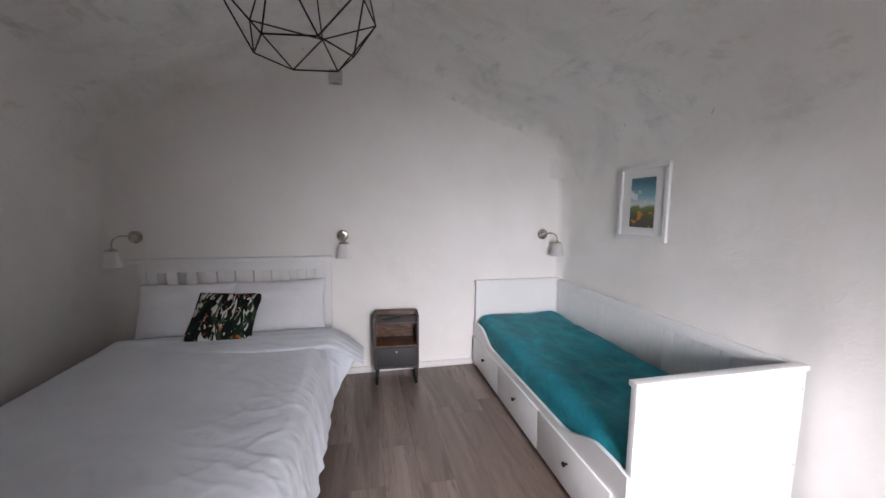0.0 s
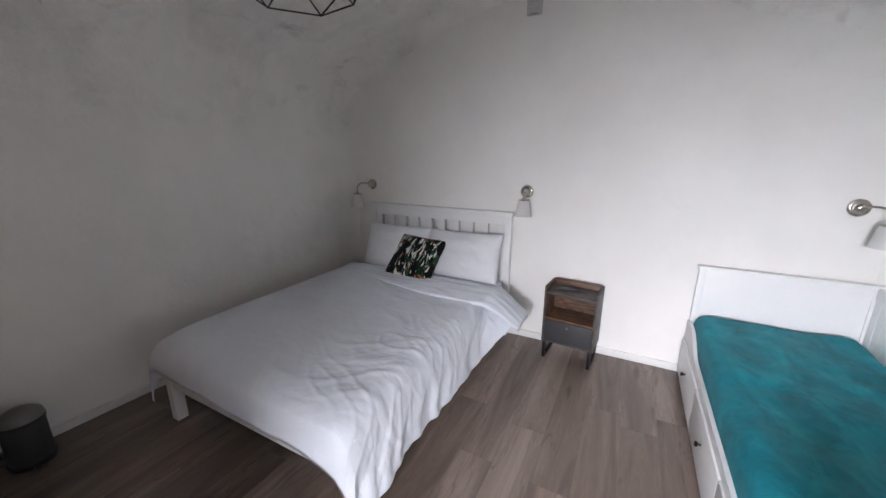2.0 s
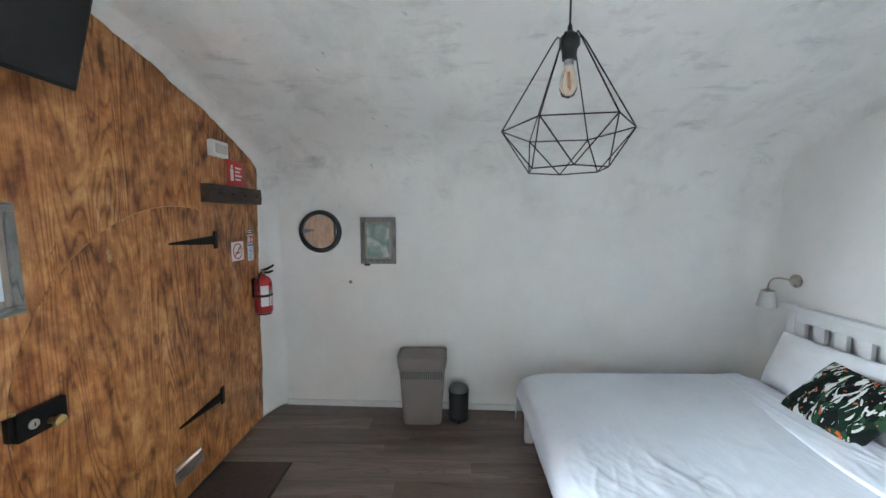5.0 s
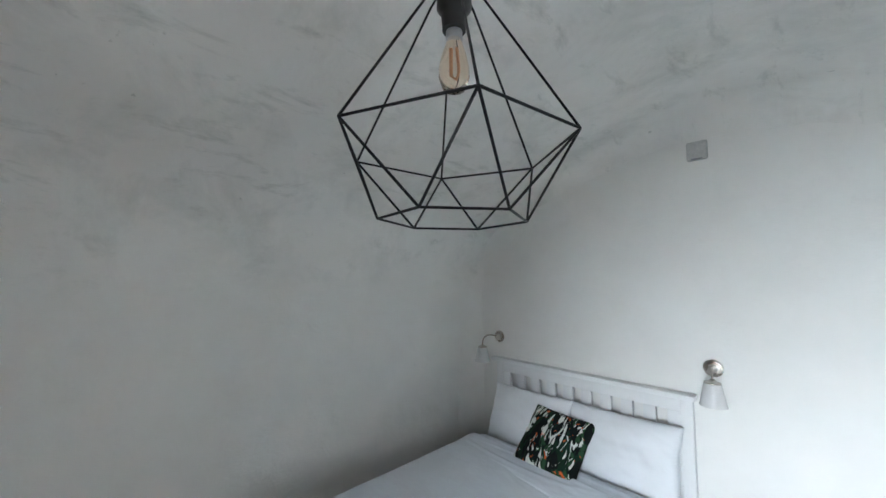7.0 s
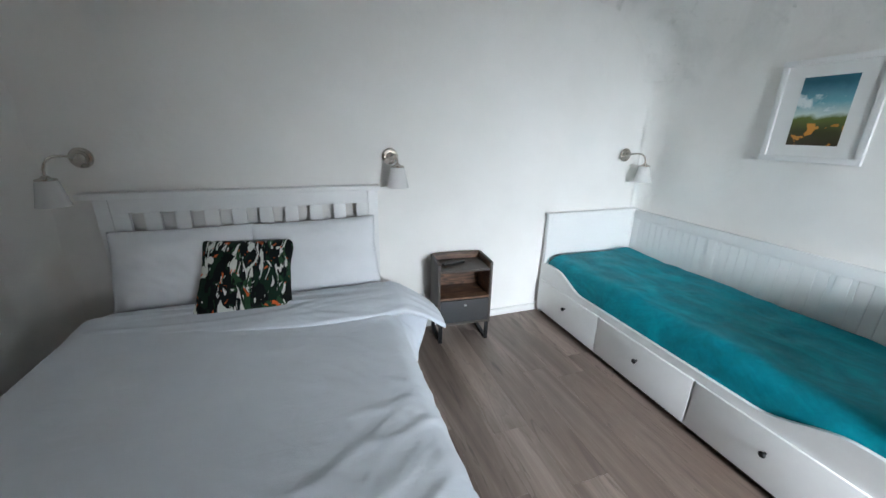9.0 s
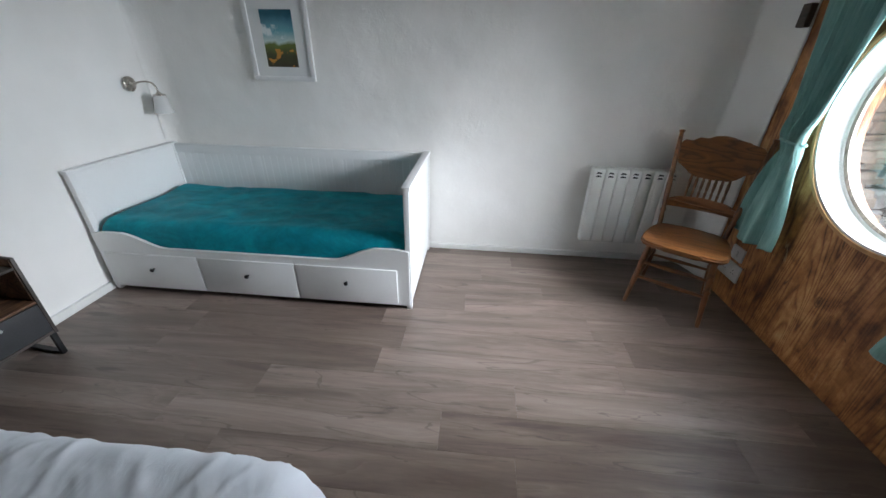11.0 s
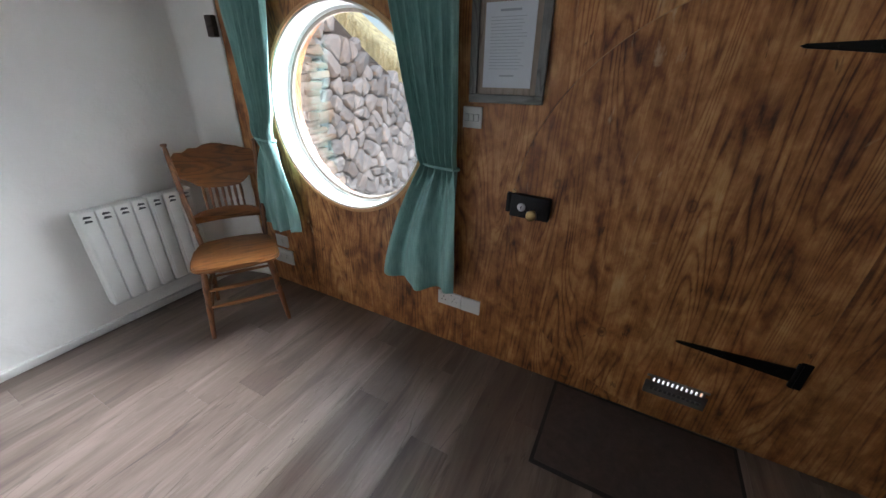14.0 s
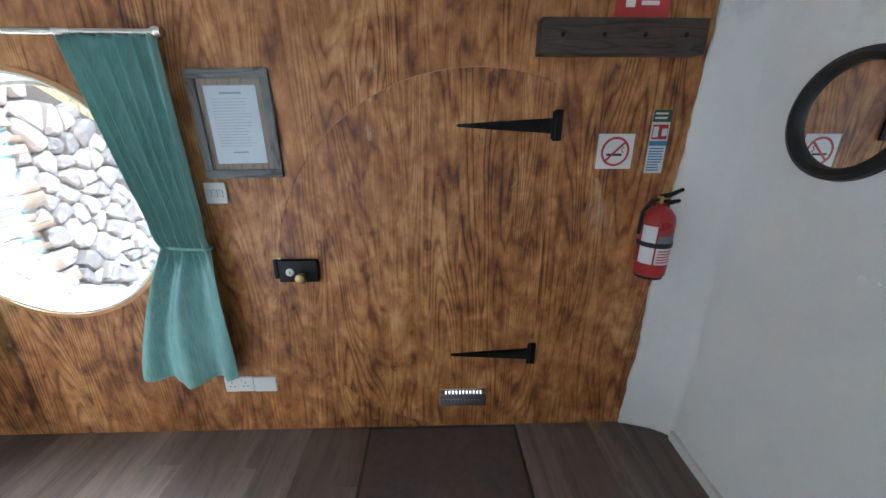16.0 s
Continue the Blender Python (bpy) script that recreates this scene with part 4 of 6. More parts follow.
def curtain(x_top, x_tie, x_hem, z_hem, seed, label):
    """A gathered curtain held by a tie: spans (left, right) at the top, the tie and the hem."""
    c = thing("curtain", pose(0, POLE_Y, 0), label, "curtain", "window curtains")
    z_top, z_tie, folds = 1.895, 1.095, 6

    def span(z):
        if z > z_tie:
            k = ((z - z_tie) / (z_top - z_tie))
            k = min(1.0, max(0.0, k)) ** 0.85
            return [a + (b - a) * k for a, b in zip(x_tie, x_top)]
        k = (z_tie - z) / (z_tie - z_hem)
        k = 1 - max(0.0, 1 - k) ** 1.7
        return [a + (b - a) * k for a, b in zip(x_tie, x_hem)]

    def at(u, v, back=0.0):
        z = z_top + (z_hem - z_top) * v
        a, b = span(z)
        near = math.exp(-((z - z_tie) / 0.10) ** 2)
        amp = 0.030 + (0.021 - 0.030) * smoothstep(z_tie - 0.10, z_tie + 0.10, z) * (1 - 0.72 * near) * (0.70 + 0.30 * smoothstep(0.0, 0.10, v))
        ph = 2 * math.pi * folds * (u + 0.10 * noise.noise(Vector((u * 3.5, v * 1.6, seed))))
        puff = 0.016 * math.exp(-((z - z_tie - 0.05) / 0.06) ** 2) + 0.025 * smoothstep(z_tie, z_hem, z) * math.sin(math.pi * u)
        w = smoothstep(z_tie - 0.16, z_tie + 0.04, z)
        y = amp * (w * math.sin(ph) + (1 - w) * math.sin(ph * 0.33 + seed)) + (0.008 if z > z_tie else 0.030) * noise.noise(Vector((u * 6, v * 3, seed + 3))) + puff + back
        x = a + (b - a) * u + 0.004 * w * math.cos(ph) * (1 - near)
        hem = 0.005 * math.sin(ph * 0.5 + seed) * smoothstep(0.9, 1.0, v)
        return Vector((x, y, z + hem - 0.05 * smoothstep(0.7, 1, v) * abs(u - 0.5) * (-1)))

    part("cloth", grid_mesh(bmesh.new(), at, 154, 90, -0.003), CURTAIN, c, smooth=180)
    mid, half = sum(x_tie) / 2, (x_tie[1] - x_tie[0]) / 2 + 0.006
    loop = [(mid + half * math.cos(a), 0.004 + 0.033 * math.sin(a), z_tie + 0.006 * math.cos(a)) for a in (2 * math.pi * i / 40 for i in range(41))]
    part("tie_band", add_tube(bmesh.new(), loop, 0.007, 8, False), CURTAIN, c, "narrow green tie cord")
    return c


curtain((-0.70, -0.34), (-0.722, -0.548), (-0.735, -0.29), 0.40, 1.0, "green gathered cotton curtain tied back beside the switch")
curtain((0.36, 0.76), (0.495, 0.645), (0.385, 0.725), 0.50, 7.0, "green gathered cotton curtain tied back beside the chair")

# ---- west wall ----
mx = west_x(-0.875) + 0.012
mir = thing("round_mirror", pose(mx, -0.875, 1.615), "round wall mirror in a wide black frame", "mirror")
bm = bmesh.new()
prof = [(0.148, 0.004), (0.152, 0.026), (0.170, 0.030), (0.186, 0.020), (0.190, 0.0), (0.148, 0.0)]
add_lathe(bm, prof + prof[:1], pose(0, 0, 0, 0, 90, 0), 64)
part("frame", bm, BLACK_PLASTIC, mir, "wide black rounded frame")
bm = add_lathe(bmesh.new(), [(0.0, 0.001), (0.150, 0.001), (0.150, 0.006), (0.0, 0.006)], pose(0, 0, 0, 0, 90, 0), 64)
part("mirror_glass", bm, MIRROR, mir, smooth=20)

mp = thing("framed_map", pose(west_x(-0.355) + 0.014, -0.355, 1.535), "grey wooden frame with a faded green map under glass", "picture")
for nm, a in (("frame_top", (0, -0.155, 0.165, 0.022, 0.155, 0.205)), ("frame_bottom", (0, -0.155, -0.205, 0.022, 0.155, -0.165)), ("frame_side", (0, -0.155, -0.1648, 0.021, -0.117, 0.1648)), ("frame_side", (0, 0.117, -0.1648, 0.021, 0.155, 0.1648))):
    part(nm, boxed(*a, bev=0.004), GREY_WOOD, mp)
part("mount", boxed(0.001, -0.117, -0.165, 0.008, 0.117, 0.165, bev=0), BEIGE_WOOD, mp, "grey-beige mount")
part("print", boxed(0.0082, -0.098, -0.146, 0.0095, 0.098, 0.146, bev=0), MAP, mp, "faded green map print")
part("hanger_tab", boxed(0.0, -0.125, -0.222, 0.016, -0.075, -0.2055, bev=0.002), BLACK_PLASTIC, mp, "small black tab under the frame")

scar = thing("filled_screw_holes", pose(west_x(-0.66) + 0.010, -0.66, 1.17), "small grey filler marks where a fixing was removed", "wall mark")
for dy, s in ((-0.035, 0.014), (0.005, 0.008), (0.045, 0.016)):
    bm = add_lathe(bmesh.new(), [(0.0, 0.004), (s * 0.7, 0.003), (s, 0.0)], pose(0, dy, 0.01 * math.sin(dy * 90), 0, 90, 0), 9)
    part("filler_dab", bm, BEIGE_WOOD if s > 0.015 else ROUGH_PLASTER, scar)

# laundry bin and pedal bin
bx = -2.735
bin1 = thing("laundry_basket", pose(bx, 0.045, 0), "tall grey plastic laundry basket with a slotted collar", "basket")


def basket_ring(z, grow=0.0):
    k = z / 0.585
    hx, hy, r = 0.115 + 0.020 * k + grow, 0.160 + 0.040 * k + grow, 0.045
    out = []
    for cx, cy, a in ((hx - r, hy - r, 0), (-hx + r, hy - r, 90), (-hx + r, -hy + r, 180), (hx - r, -hy + r, 270)):
        out += [(cx + r * math.cos(radians(a + 15 * i)), cy + r * math.sin(radians(a + 15 * i)), z) for i in range(7)]
    return out


def stacked(levels, cap_top=False):
    bm, prev = bmesh.new(), None
    for z, g in levels:
        cur = [bm.verts.new(p) for p in basket_ring(z, g)]
        if prev:
            for i in range(len(cur)):
                bm.faces.new((prev[i], prev[(i + 1) % len(cur)], cur[(i + 1) % len(cur)], cur[i]))
        else:
            bm.faces.new(cur[::-1])
        prev = cur
    if cap_top:
        bm.faces.new(prev)
    return bm


part("tub", stacked([(0.0, -0.004), (0.008, 0.0), (0.48, 0.0), (0.485, -0.006), (0.30, -0.012), (0.02, -0.012)], True), GREY_PLASTIC, bin1)
part("collar", stacked([(0.487, 0.0), (0.487, 0.006), (0.560, 0.010), (0.585, 0.008), (0.588, 0.0), (0.560, -0.006), (0.489, -0.006)]), GREY_PLASTIC, bin1)
for i in range(22):
    y = -0.165 + 0.33 * i / 21
    part("slot", boxed(0.130, y - 0.0035, 0.405, 0.1335, y + 0.0035, 0.470, bev=0), CHARCOAL, bin1, smooth=0)
part("lid", stacked([(0.560, -0.0065), (0.566, -0.007), (0.572, -0.02)], True), GREY_PLASTIC, bin1, "sunken grey lid")
part("lid_grip", boxed(-0.012, -0.055, 0.5722, 0.012, 0.055, 0.582, bev=0.004), GREY_PLASTIC, bin1)

bin2 = thing("pedal_bin", pose(-2.745, 0.355, 0), "small dark pedal bin with a dull grey lid", "bin")
part("drum", add_lathe(bmesh.new(), [(0.0, 0.0), (0.082, 0.0), (0.084, 0.012), (0.084, 0.245), (0.0, 0.246)], n=40), CHARCOAL, bin2)
part("base_ring", add_lathe(bmesh.new(), [(0.084, 0.0), (0.090, 0.0), (0.090, 0.020), (0.0842, 0.022)], n=40), BLACK_PLASTIC, bin2)
part("lid", add_lathe(bmesh.new(), [(0.086, 0.248), (0.087, 0.256), (0.080, 0.278), (0.055, 0.296), (0.0, 0.305)], n=40), BIN_LID, bin2, "domed dull grey lid")
part("lid_band", add_lathe(bmesh.new(), [(0.0845, 0.232), (0.0885, 0.234), (0.0885, 0.250), (0.0845, 0.252)], n=40), BLACK_PLASTIC, bin2)
part("pedal", boxed(0.075, -0.022, 0.008, 0.120, 0.022, 0.020, bev=0.004), BLACK_PLASTIC, bin2)

# ---- double bed ----
BL, BR, BF, BH = -2.425, -0.995, 0.865, 2.80  # left, right, foot, head
bed = thing("double_bed", pose(0, 0, 0), "white wooden double bed with a slatted headboard", "bed")
for x in (BL, BR - 0.062):
    part("headboard_post", boxed(x, BH - 0.005, 0, x + 0.062, BH + 0.045, 1.062, bev=0.004), WHITE, bed)
part("headboard_cap", boxed(BL - 0.060, BH - 0.020, 1.0625, BR + 0.012, BH + 0.058, 1.092, bev=0.005), WHITE, bed)
part("top_rail", boxed(BL + 0.0622, BH, 0.985, BR - 0.0622, BH + 0.036, 1.062, bev=0.003), WHITE, bed)
part("low_rail", boxed(BL + 0.0622, BH, 0.44, BR - 0.0622, BH + 0.036, 0.56, bev=0.003), WHITE, bed)
gap0, gap1 = BL + 0.0622, BR - 0.0622
pitch = (gap1 - gap0) / 9.52
for i in range(10):
    x = gap0 + pitch * i - (0.0 if i else 0.0)
    x1 = min(x + pitch * 0.52, gap1)
    part("slat", boxed(x, BH + 0.002, 0.5602, x1, BH + 0.034, 0.9848, bev=0.002), WHITE, bed)
for x in (BL - 0.02, BR - 0.065):
    part("foot_leg", boxed(x, BF - 0.005, 0, x + 0.060, BF + 0.055, 0.46, bev=0.004), WHITE, bed)
part("foot_rail", boxed(BL + 0.0402, BF, 0.225, BR - 0.0652, BF + 0.030, 0.455, bev=0.003), WHITE, bed)
for x in (BL - 0.005, BR - 0.045):
    part("side_rail", boxed(x, BF + 0.056, 0.235, x + 0.028, BH - 0.006, 0.40, bev=0.003), WHITE, bed)
part("mattress", boxed(BL + 0.03, BF + 0.06, 0.30, BR - 0.045, BH - 0.01, 0.505, bev=0.04, seg=4), LINEN, bed)


def fold_noise(x, y, seed=0.0):
    v = Vector((x, y, seed))
    w = Vector((noise.noise(v * 2.3), noise.noise(v * 2.3 + Vector((9, 0, 0))), 0)) * 0.12
    x, y = x + w.x, y + w.y
    big = noise.noise(v * 1.7) * 0.010
    ridge = 1 - abs(noise.noise(Vector((x * 1.6 + y * 1.3, y * 5.0 - x * 2.0, seed + 2))))
    ridge2 = 1 - abs(noise.noise(Vector((x * 3.4 - y * 1.0, y * 9.0 + x * 5.0, seed + 9))))
    ridge3 = 1 - abs(noise.noise(Vector((x * 6.0 + y * 5.0, y * 17.0 - x * 7.0, seed + 4))))
    where = smoothstep(-0.15, 0.35, noise.noise(v * 1.4 + Vector((3, 7, 0))))
    side = 0.30 + 0.70 * smoothstep(-1.95, -1.25, x)
    return 0.8 * big + side * (0.0048 * smoothstep(0.74, 1.0, ridge) + (0.3 + 0.7 * where) * (0.0042 * smoothstep(0.78, 1.0, ridge2) + 0.0018 * smoothstep(0.70, 1.0, ridge3)))


DUVET_HEAD = 2.43


def duvet_at(u, v, back=0.0):
    y0 = BF - 0.035 + (DUVET_HEAD - BF + 0.035) * max(0.0, (v - 0.08) / 0.92)
    foot = max(0.0, 1 - v / 0.08)
    half_l, half_r = BL - 0.025, BR - 0.005
    flare = smoothstep(0.80, 1.0, v)
    drop_l, drop_r = 0.20, 0.315 + 0.035 * noise.noise(Vector((v * 5.0, 4.0, 0))) + 0.03 * smoothstep(0.2, 0.0, v)
    width = half_r - half_l
    s = -drop_l + (drop_l + width + drop_r) * u
    r = 0.095
    top = 0.525 + 0.012 * math.sin(math.pi * (u - 0.1)) + 0.042 * smoothstep(0.60, 0.15, u)
    lean = 0.22 + 0.56 * flare
    turn_r, turn_l = math.acos(lean), radians(80)
    if s > width - r:
        k = s - (width - r)
        a = min(k / r, turn_r)
        rest = max(0.0, k - r * turn_r)
        kk = smoothstep(0.0, 0.25, rest)
        skew = v + 0.10 * kk
        wave = (0.040 * noise.noise(Vector((skew * 9.0, 1.0, 0))) + 0.018 * noise.noise(Vector((skew * 22.0, kk, 3.0)))) * kk * (1 - flare)
        x = half_r - r + r * math.sin(a) + rest * lean + wave
        z = top - r * (1 - math.cos(a)) - rest * math.sin(turn_r) * (1 - 0.35 * flare)
        nx, nz = math.sin(a), math.cos(a)
    elif s < r:
        k = r - s
        a = min(k / r, turn_l)
        rest = max(0.0, k - r * turn_l)
        x = half_l + r - r * math.sin(a) - rest * 0.17
        z = top - r * (1 - math.cos(a)) - rest * 0.98
        nx, nz = -math.sin(a), math.cos(a)
    else:
        x, z = half_l + s, top
        nx, nz = 0.0, 1.0
    f = fold_noise(half_l + s, y0, 3.0)
    calm = 0.6 + 0.4 * smoothstep(-2.3, -1.3, x)
    y = y0
    if foot > 0:
        y = BF - 0.035 - 0.035 * math.sin(foot * 1.57)
        corner = smoothstep(width - 0.30, width, s)
        z -= (0.120 + 0.07 * corner * smoothstep(width + 0.30, width, s)) * foot ** 1.3 + 0.012 * foot * noise.noise(Vector((u * 7, 2, 0)))
    z -= 0.05 * math.exp(-((y0 - BF + 0.035) / 0.07))
    z += 0.012 * smoothstep(2.25, 2.43, y0)
    return Vector((x + nx * (f * calm - back), y, max(z, 0.10) + nz * (f * calm - back)))


duvet = part("duvet", grid_mesh(bmesh.new(), duvet_at, 210, 200, 0.022), LINEN, smooth=180)
tagged(duvet, "rumpled white cotton duvet hanging over the bed's side", "duvet")


def turn_at(u, v, back=0.0):
    x0, x1 = BL + 0.01, BR + 0.015
    s = u * (x1 - x0 + 0.27)
    y = 2.17 + 0.34 * v + 0.03 * math.sin(u * 7) * (1 - v)
    z = 0.548 + 0.018 * math.sin(math.pi * v) + 0.012 * v + 0.008 * smoothstep(0.80, 1.0, 1 - abs(noise.noise(Vector((s * 0.9, y * 9.0, 5.0))))) + 0.7 * fold_noise(x0 + s, y * 2.2, 8.0)
    x = x0 + s
    if x > x1:
        k = x - x1
        x = x1 + k * 0.92
        z -= 0.36 * k + 0.9 * k * k
        y += 0.10 * k - 0.25 * k * v
    if x < x0 + 0.12:
        z -= 2.2 * (x0 + 0.12 - x) ** 2
    return Vector((x, y, z - back))


part("turned_edge", grid_mesh(bmesh.new(), turn_at, 120, 40, 0.026), LINEN, duvet, "turned-down edge flaring over the bedside", 180)


def cushion_mesh(w, h, thick, seed, pinch=0.10, n=44):
    bm = bmesh.new()

    def one(sign):
        def at(u, v):
            a, b = 2 * u - 1, 2 * v - 1
            k = max(0.0, (1 - abs(a) ** 3.0) * (1 - abs(b) ** 3.0)) ** 0.55
            px = a * w / 2 * (1 - pinch * (1 - abs(b) ** 2) * abs(a) ** 3 * 0.6 + 0.02 * noise.noise(Vector((b * 2, seed, a))))
            py = b * h / 2 * (1 - pinch * (1 - abs(a) ** 2) * abs(b) ** 3 * 0.6)
            wr = 0.012 * noise.noise(Vector((a * 2.3, b * 2.6, seed))) + 0.006 * noise.noise(Vector((a * 6 + b * 3, b * 4, seed + 5)))
            return Vector((px, sign * (thick / 2 * k + wr * k), py + h / 2))
        return at
    grid_mesh(bm, one(-1), n, n)
    grid_mesh(bm, one(1), n, n)
    bmesh.ops.remove_doubles(bm, verts=bm.verts, dist=0.0004)
    return bm


def soft(name, bm, material, m, label, category, group=""):
    ob = part(name, bm, material, smooth=180)
    ob.matrix_world = m
    return tagged(ob, label, category, group)


soft("pillow", cushion_mesh(0.67, 0.43, 0.17, 2.0, 0.06), PILLOW, pose(-2.035, 2.59, 0.505, -21, 0, 1.5), "plump white cotton pillow against the headboard", "pillow", "bed pillows")
soft("pillow", cushion_mesh(0.70, 0.44, 0.18, 6.0, 0.06), PILLOW, pose(-1.375, 2.59, 0.500, -21, -1.5, -2), "creased white cotton pillow against the headboard", "pillow", "bed pillows")
soft("scatter_cushion", cushion_mesh(0.46, 0.44, 0.15, 11.0, 0.14), PRINT, pose(-1.745, 2.345, 0.535, -46, 3, -1.5), "dark jungle-print scatter cushion with red flowers", "cushion")

# ---- day bed with drawers ----
DX0, DX1, DY0, DY1 = 0.31, 1.185, 0.76, 2.85
daybed = thing("daybed", pose(0, 0, 0), "white wooden day bed with three drawers", "day bed")
for y0, y1 in ((DY0, DY0 + 0.034), (DY1 - 0.034, DY1)):
    part("end_panel", boxed(DX0 + 0.042, y0 + 0.006, 0.03, DX1 - 0.042, y1 - 0.006, 0.808, bev=0.002), WHITE, daybed)
    for x in (DX0 + 0.002, DX1 - 0.042):
        p = part("end_post", boxed(x, y0, 0, x + 0.040, y1, 0.808, bev=0.003), WHITE, daybed)
        for z in (0.10, 0.36, 0.72):
            if x > 1 and y0 < 1:
                bm = add_lathe(bmesh.new(), [(0.0, 0.0015), (0.006, 0.001), (0.007, 0)], pose(x + 0.026, y0 - 0.0002, z, 90), 12)
                part("screw_cap", bm, STEEL, p)
    part("end_cap", boxed(DX0 - 0.006, y0 - 0.007, 0.8085, DX1 + 0.004, y1 + 0.007, 0.832, bev=0.004), WHITE, daybed)
BX = DX1 - 0.03
part("back_rail", boxed(BX - 0.004, DY0 + 0.0345, 0.752, DX1 - 0.004, DY1 - 0.0345, 0.822, bev=0.003), WHITE, daybed)
part("back_rail", boxed(BX - 0.004, DY0 + 0.0345, 0.20, DX1 - 0.004, DY1 - 0.0345, 0.27, bev=0.003), WHITE, daybed)
inner = DY1 - DY0 - 0.07
for i in range(4):
    y = DY0 + 0.035 + inner * i / 3 - (0.03 if 0 < i < 3 else (0.06 if i == 3 else 0))
    part("back_stile", boxed(BX + 0.0015, y, 0.2702, DX1 - 0.004, y + 0.06, 0.7518, bev=0.003), WHITE, daybed)
n_bead = 36
for i in range(n_bead):
    y = DY0 + 0.036 + (inner - 0.002) * i / n_bead
    part("bead_board", boxed(BX + 0.004, y, 0.26, BX + 0.016, y + inner / n_bead - 0.0008, 0.756, bev=0.0022, seg=1), WHITE, daybed)


def front_z(y):
    d = min(y - DY0, DY1 - y)
    return 0.345 + 0.095 * (1 - smoothstep(0.20, 0.50, d)) - 0.012 * smoothstep(0.10, 0.0, d)


outline = [(DY0 + 0.01, 0.035), (DY1 - 0.01, 0.035)] + [(y, front_z(y)) for y in (DY1 - 0.01 - (DY1 - DY0 - 0.02) * i / 60 for i in range(61))]
FACE = Matrix(((0, 0, 1, 0), (1, 0, 0, 0), (0, 1, 0, 0), (0, 0, 0, 1)))
part("front_panel", add_plate(bmesh.new(), outline, 0.020, Matrix.Translation((DX0 - 0.008, 0, 0)) @ FACE), WHITE, daybed, smooth=25)
# charcoal strip stands in for the shade beneath the front panel
part("plinth_shade_strip", boxed(DX0 + 0.03, DY0 + 0.05, 0.0, DX0 + 0.05, DY1 - 0.05, 0.034, bev=0), CHARCOAL, daybed)
for y0, y1 in ((0.845, 1.495), (1.505, 2.145), (2.155, 2.80)):
    d = part("drawer", boxed(DX0 - 0.021, y0, 0.045, DX0 - 0.0085, y1, 0.300, bev=0.005), WHITE, daybed)
    bm = add_lathe(bmesh.new(), [(0.0, 0), (0.006, 0), (0.005, 0.010), (0.012, 0.016), (0.014, 0.022), (0.010, 0.027), (0.0, 0.028)], pose(DX0 - 0.021, (y0 + y1) / 2, 0.196, 0, -90, 0), 18)
    part("knob", bm, BLACK_METAL, d, "dark metal knob")
part("slatted_base", boxed(DX0 + 0.014, DY0 + 0.036, 0.24, BX - 0.006, DY1 - 0.036, 0.27, bev=0), WHITE, daybed)


def plush_at(u, v):
    x0, x1, y0, y1 = DX0 + 0.016, BX - 0.010, DY0 + 0.040, DY1 - 0.040
    hx, hy = (x1 - x0) / 2, (y1 - y0) / 2
    a, b = 2 * u - 1, 2 * v - 1
    top = 0.515
    x = (x0 + x1) / 2 + hx * math.copysign(min(1.0, abs(a) * 1.22), a)
    y = (y0 + y1) / 2 + hy * math.copysign(min(1.0, abs(b) * 1.06), b)
    dx, dy = hx - abs(x - (x0 + x1) / 2), hy - abs(y - (y0 + y1) / 2)
    r = 0.085
    z = top
    for d in (dx, dy):
        if d < r:
            z -= r - math.sqrt(max(0.0, r * r - (r - d) ** 2))
    over_x = max(0.0, abs(a) * 1.22 - 1) / 0.22
    over_y = max(0.0, abs(b) * 1.06 - 1) / 0.06
    z -= 0.15 * max(over_x, over_y)
    sag = -0.012 * math.sin(math.pi * u) * math.sin(math.pi * v)
    w = Vector((x, y, 1.0))
    ruf = 0.012 * noise.noise(w * 3.0) + 0.006 * noise.noise(w * 9.0) + 0.010 * noise.noise(Vector((x * 2.0, y * 7.0, z * 6)))
    return Vector((x - ruf * over_x * 0.5, y, max(0.272, z + sag + ruf)))


tagged(part("plush_bedcover", grid_mesh(bmesh.new(), plush_at, 70, 130), PLUSH, smooth=180), "teal plush cover tucked over the day bed mattress", "bedcover")

# ---- bedside cabinet ----
ns = thing("bedside_table", pose(-0.448, 2.712, 0, 0, 0, -5) @ Matrix.Diagonal((1, 1, 0.925, 1)), "rustic brown bedside table with a charcoal drawer", "bedside table")
w, dp = 0.190, 0.125
for s in (-1, 1):
    x0, x1 = (-w, -w + 0.015) if s < 0 else (w - 0.015, w)
    part("side_panel", boxed(x0, -dp, 0.145, x1, dp, 0.635, bev=0.0015), EDGE_GREY, ns, "grey-brown side board")
    part("side_lining", boxed(x1 + 0.0005 if s < 0 else x0 - 0.0035, -dp + 0.012, 0.37, x1 + 0.0035 if s < 0 else x0 - 0.0005, dp - 0.013, 0.632, bev=0), RUSTIC, ns)
part("back_panel", boxed(-w + 0.0155, dp - 0.012, 0.15, w - 0.0155, dp, 0.640, bev=0.001), RUSTIC, ns, "reddish brown back board")
part("top_board", boxed(-w + 0.0193, -dp + 0.002, 0.572, w - 0.0193, dp - 0.0125, 0.586, bev=0.001), EDGE_GREY, ns)
part("shelf", boxed(-w + 0.0155, -dp + 0.002, 0.355, w - 0.0155, dp - 0.0125, 0.369, bev=0.001), RUSTIC, ns)
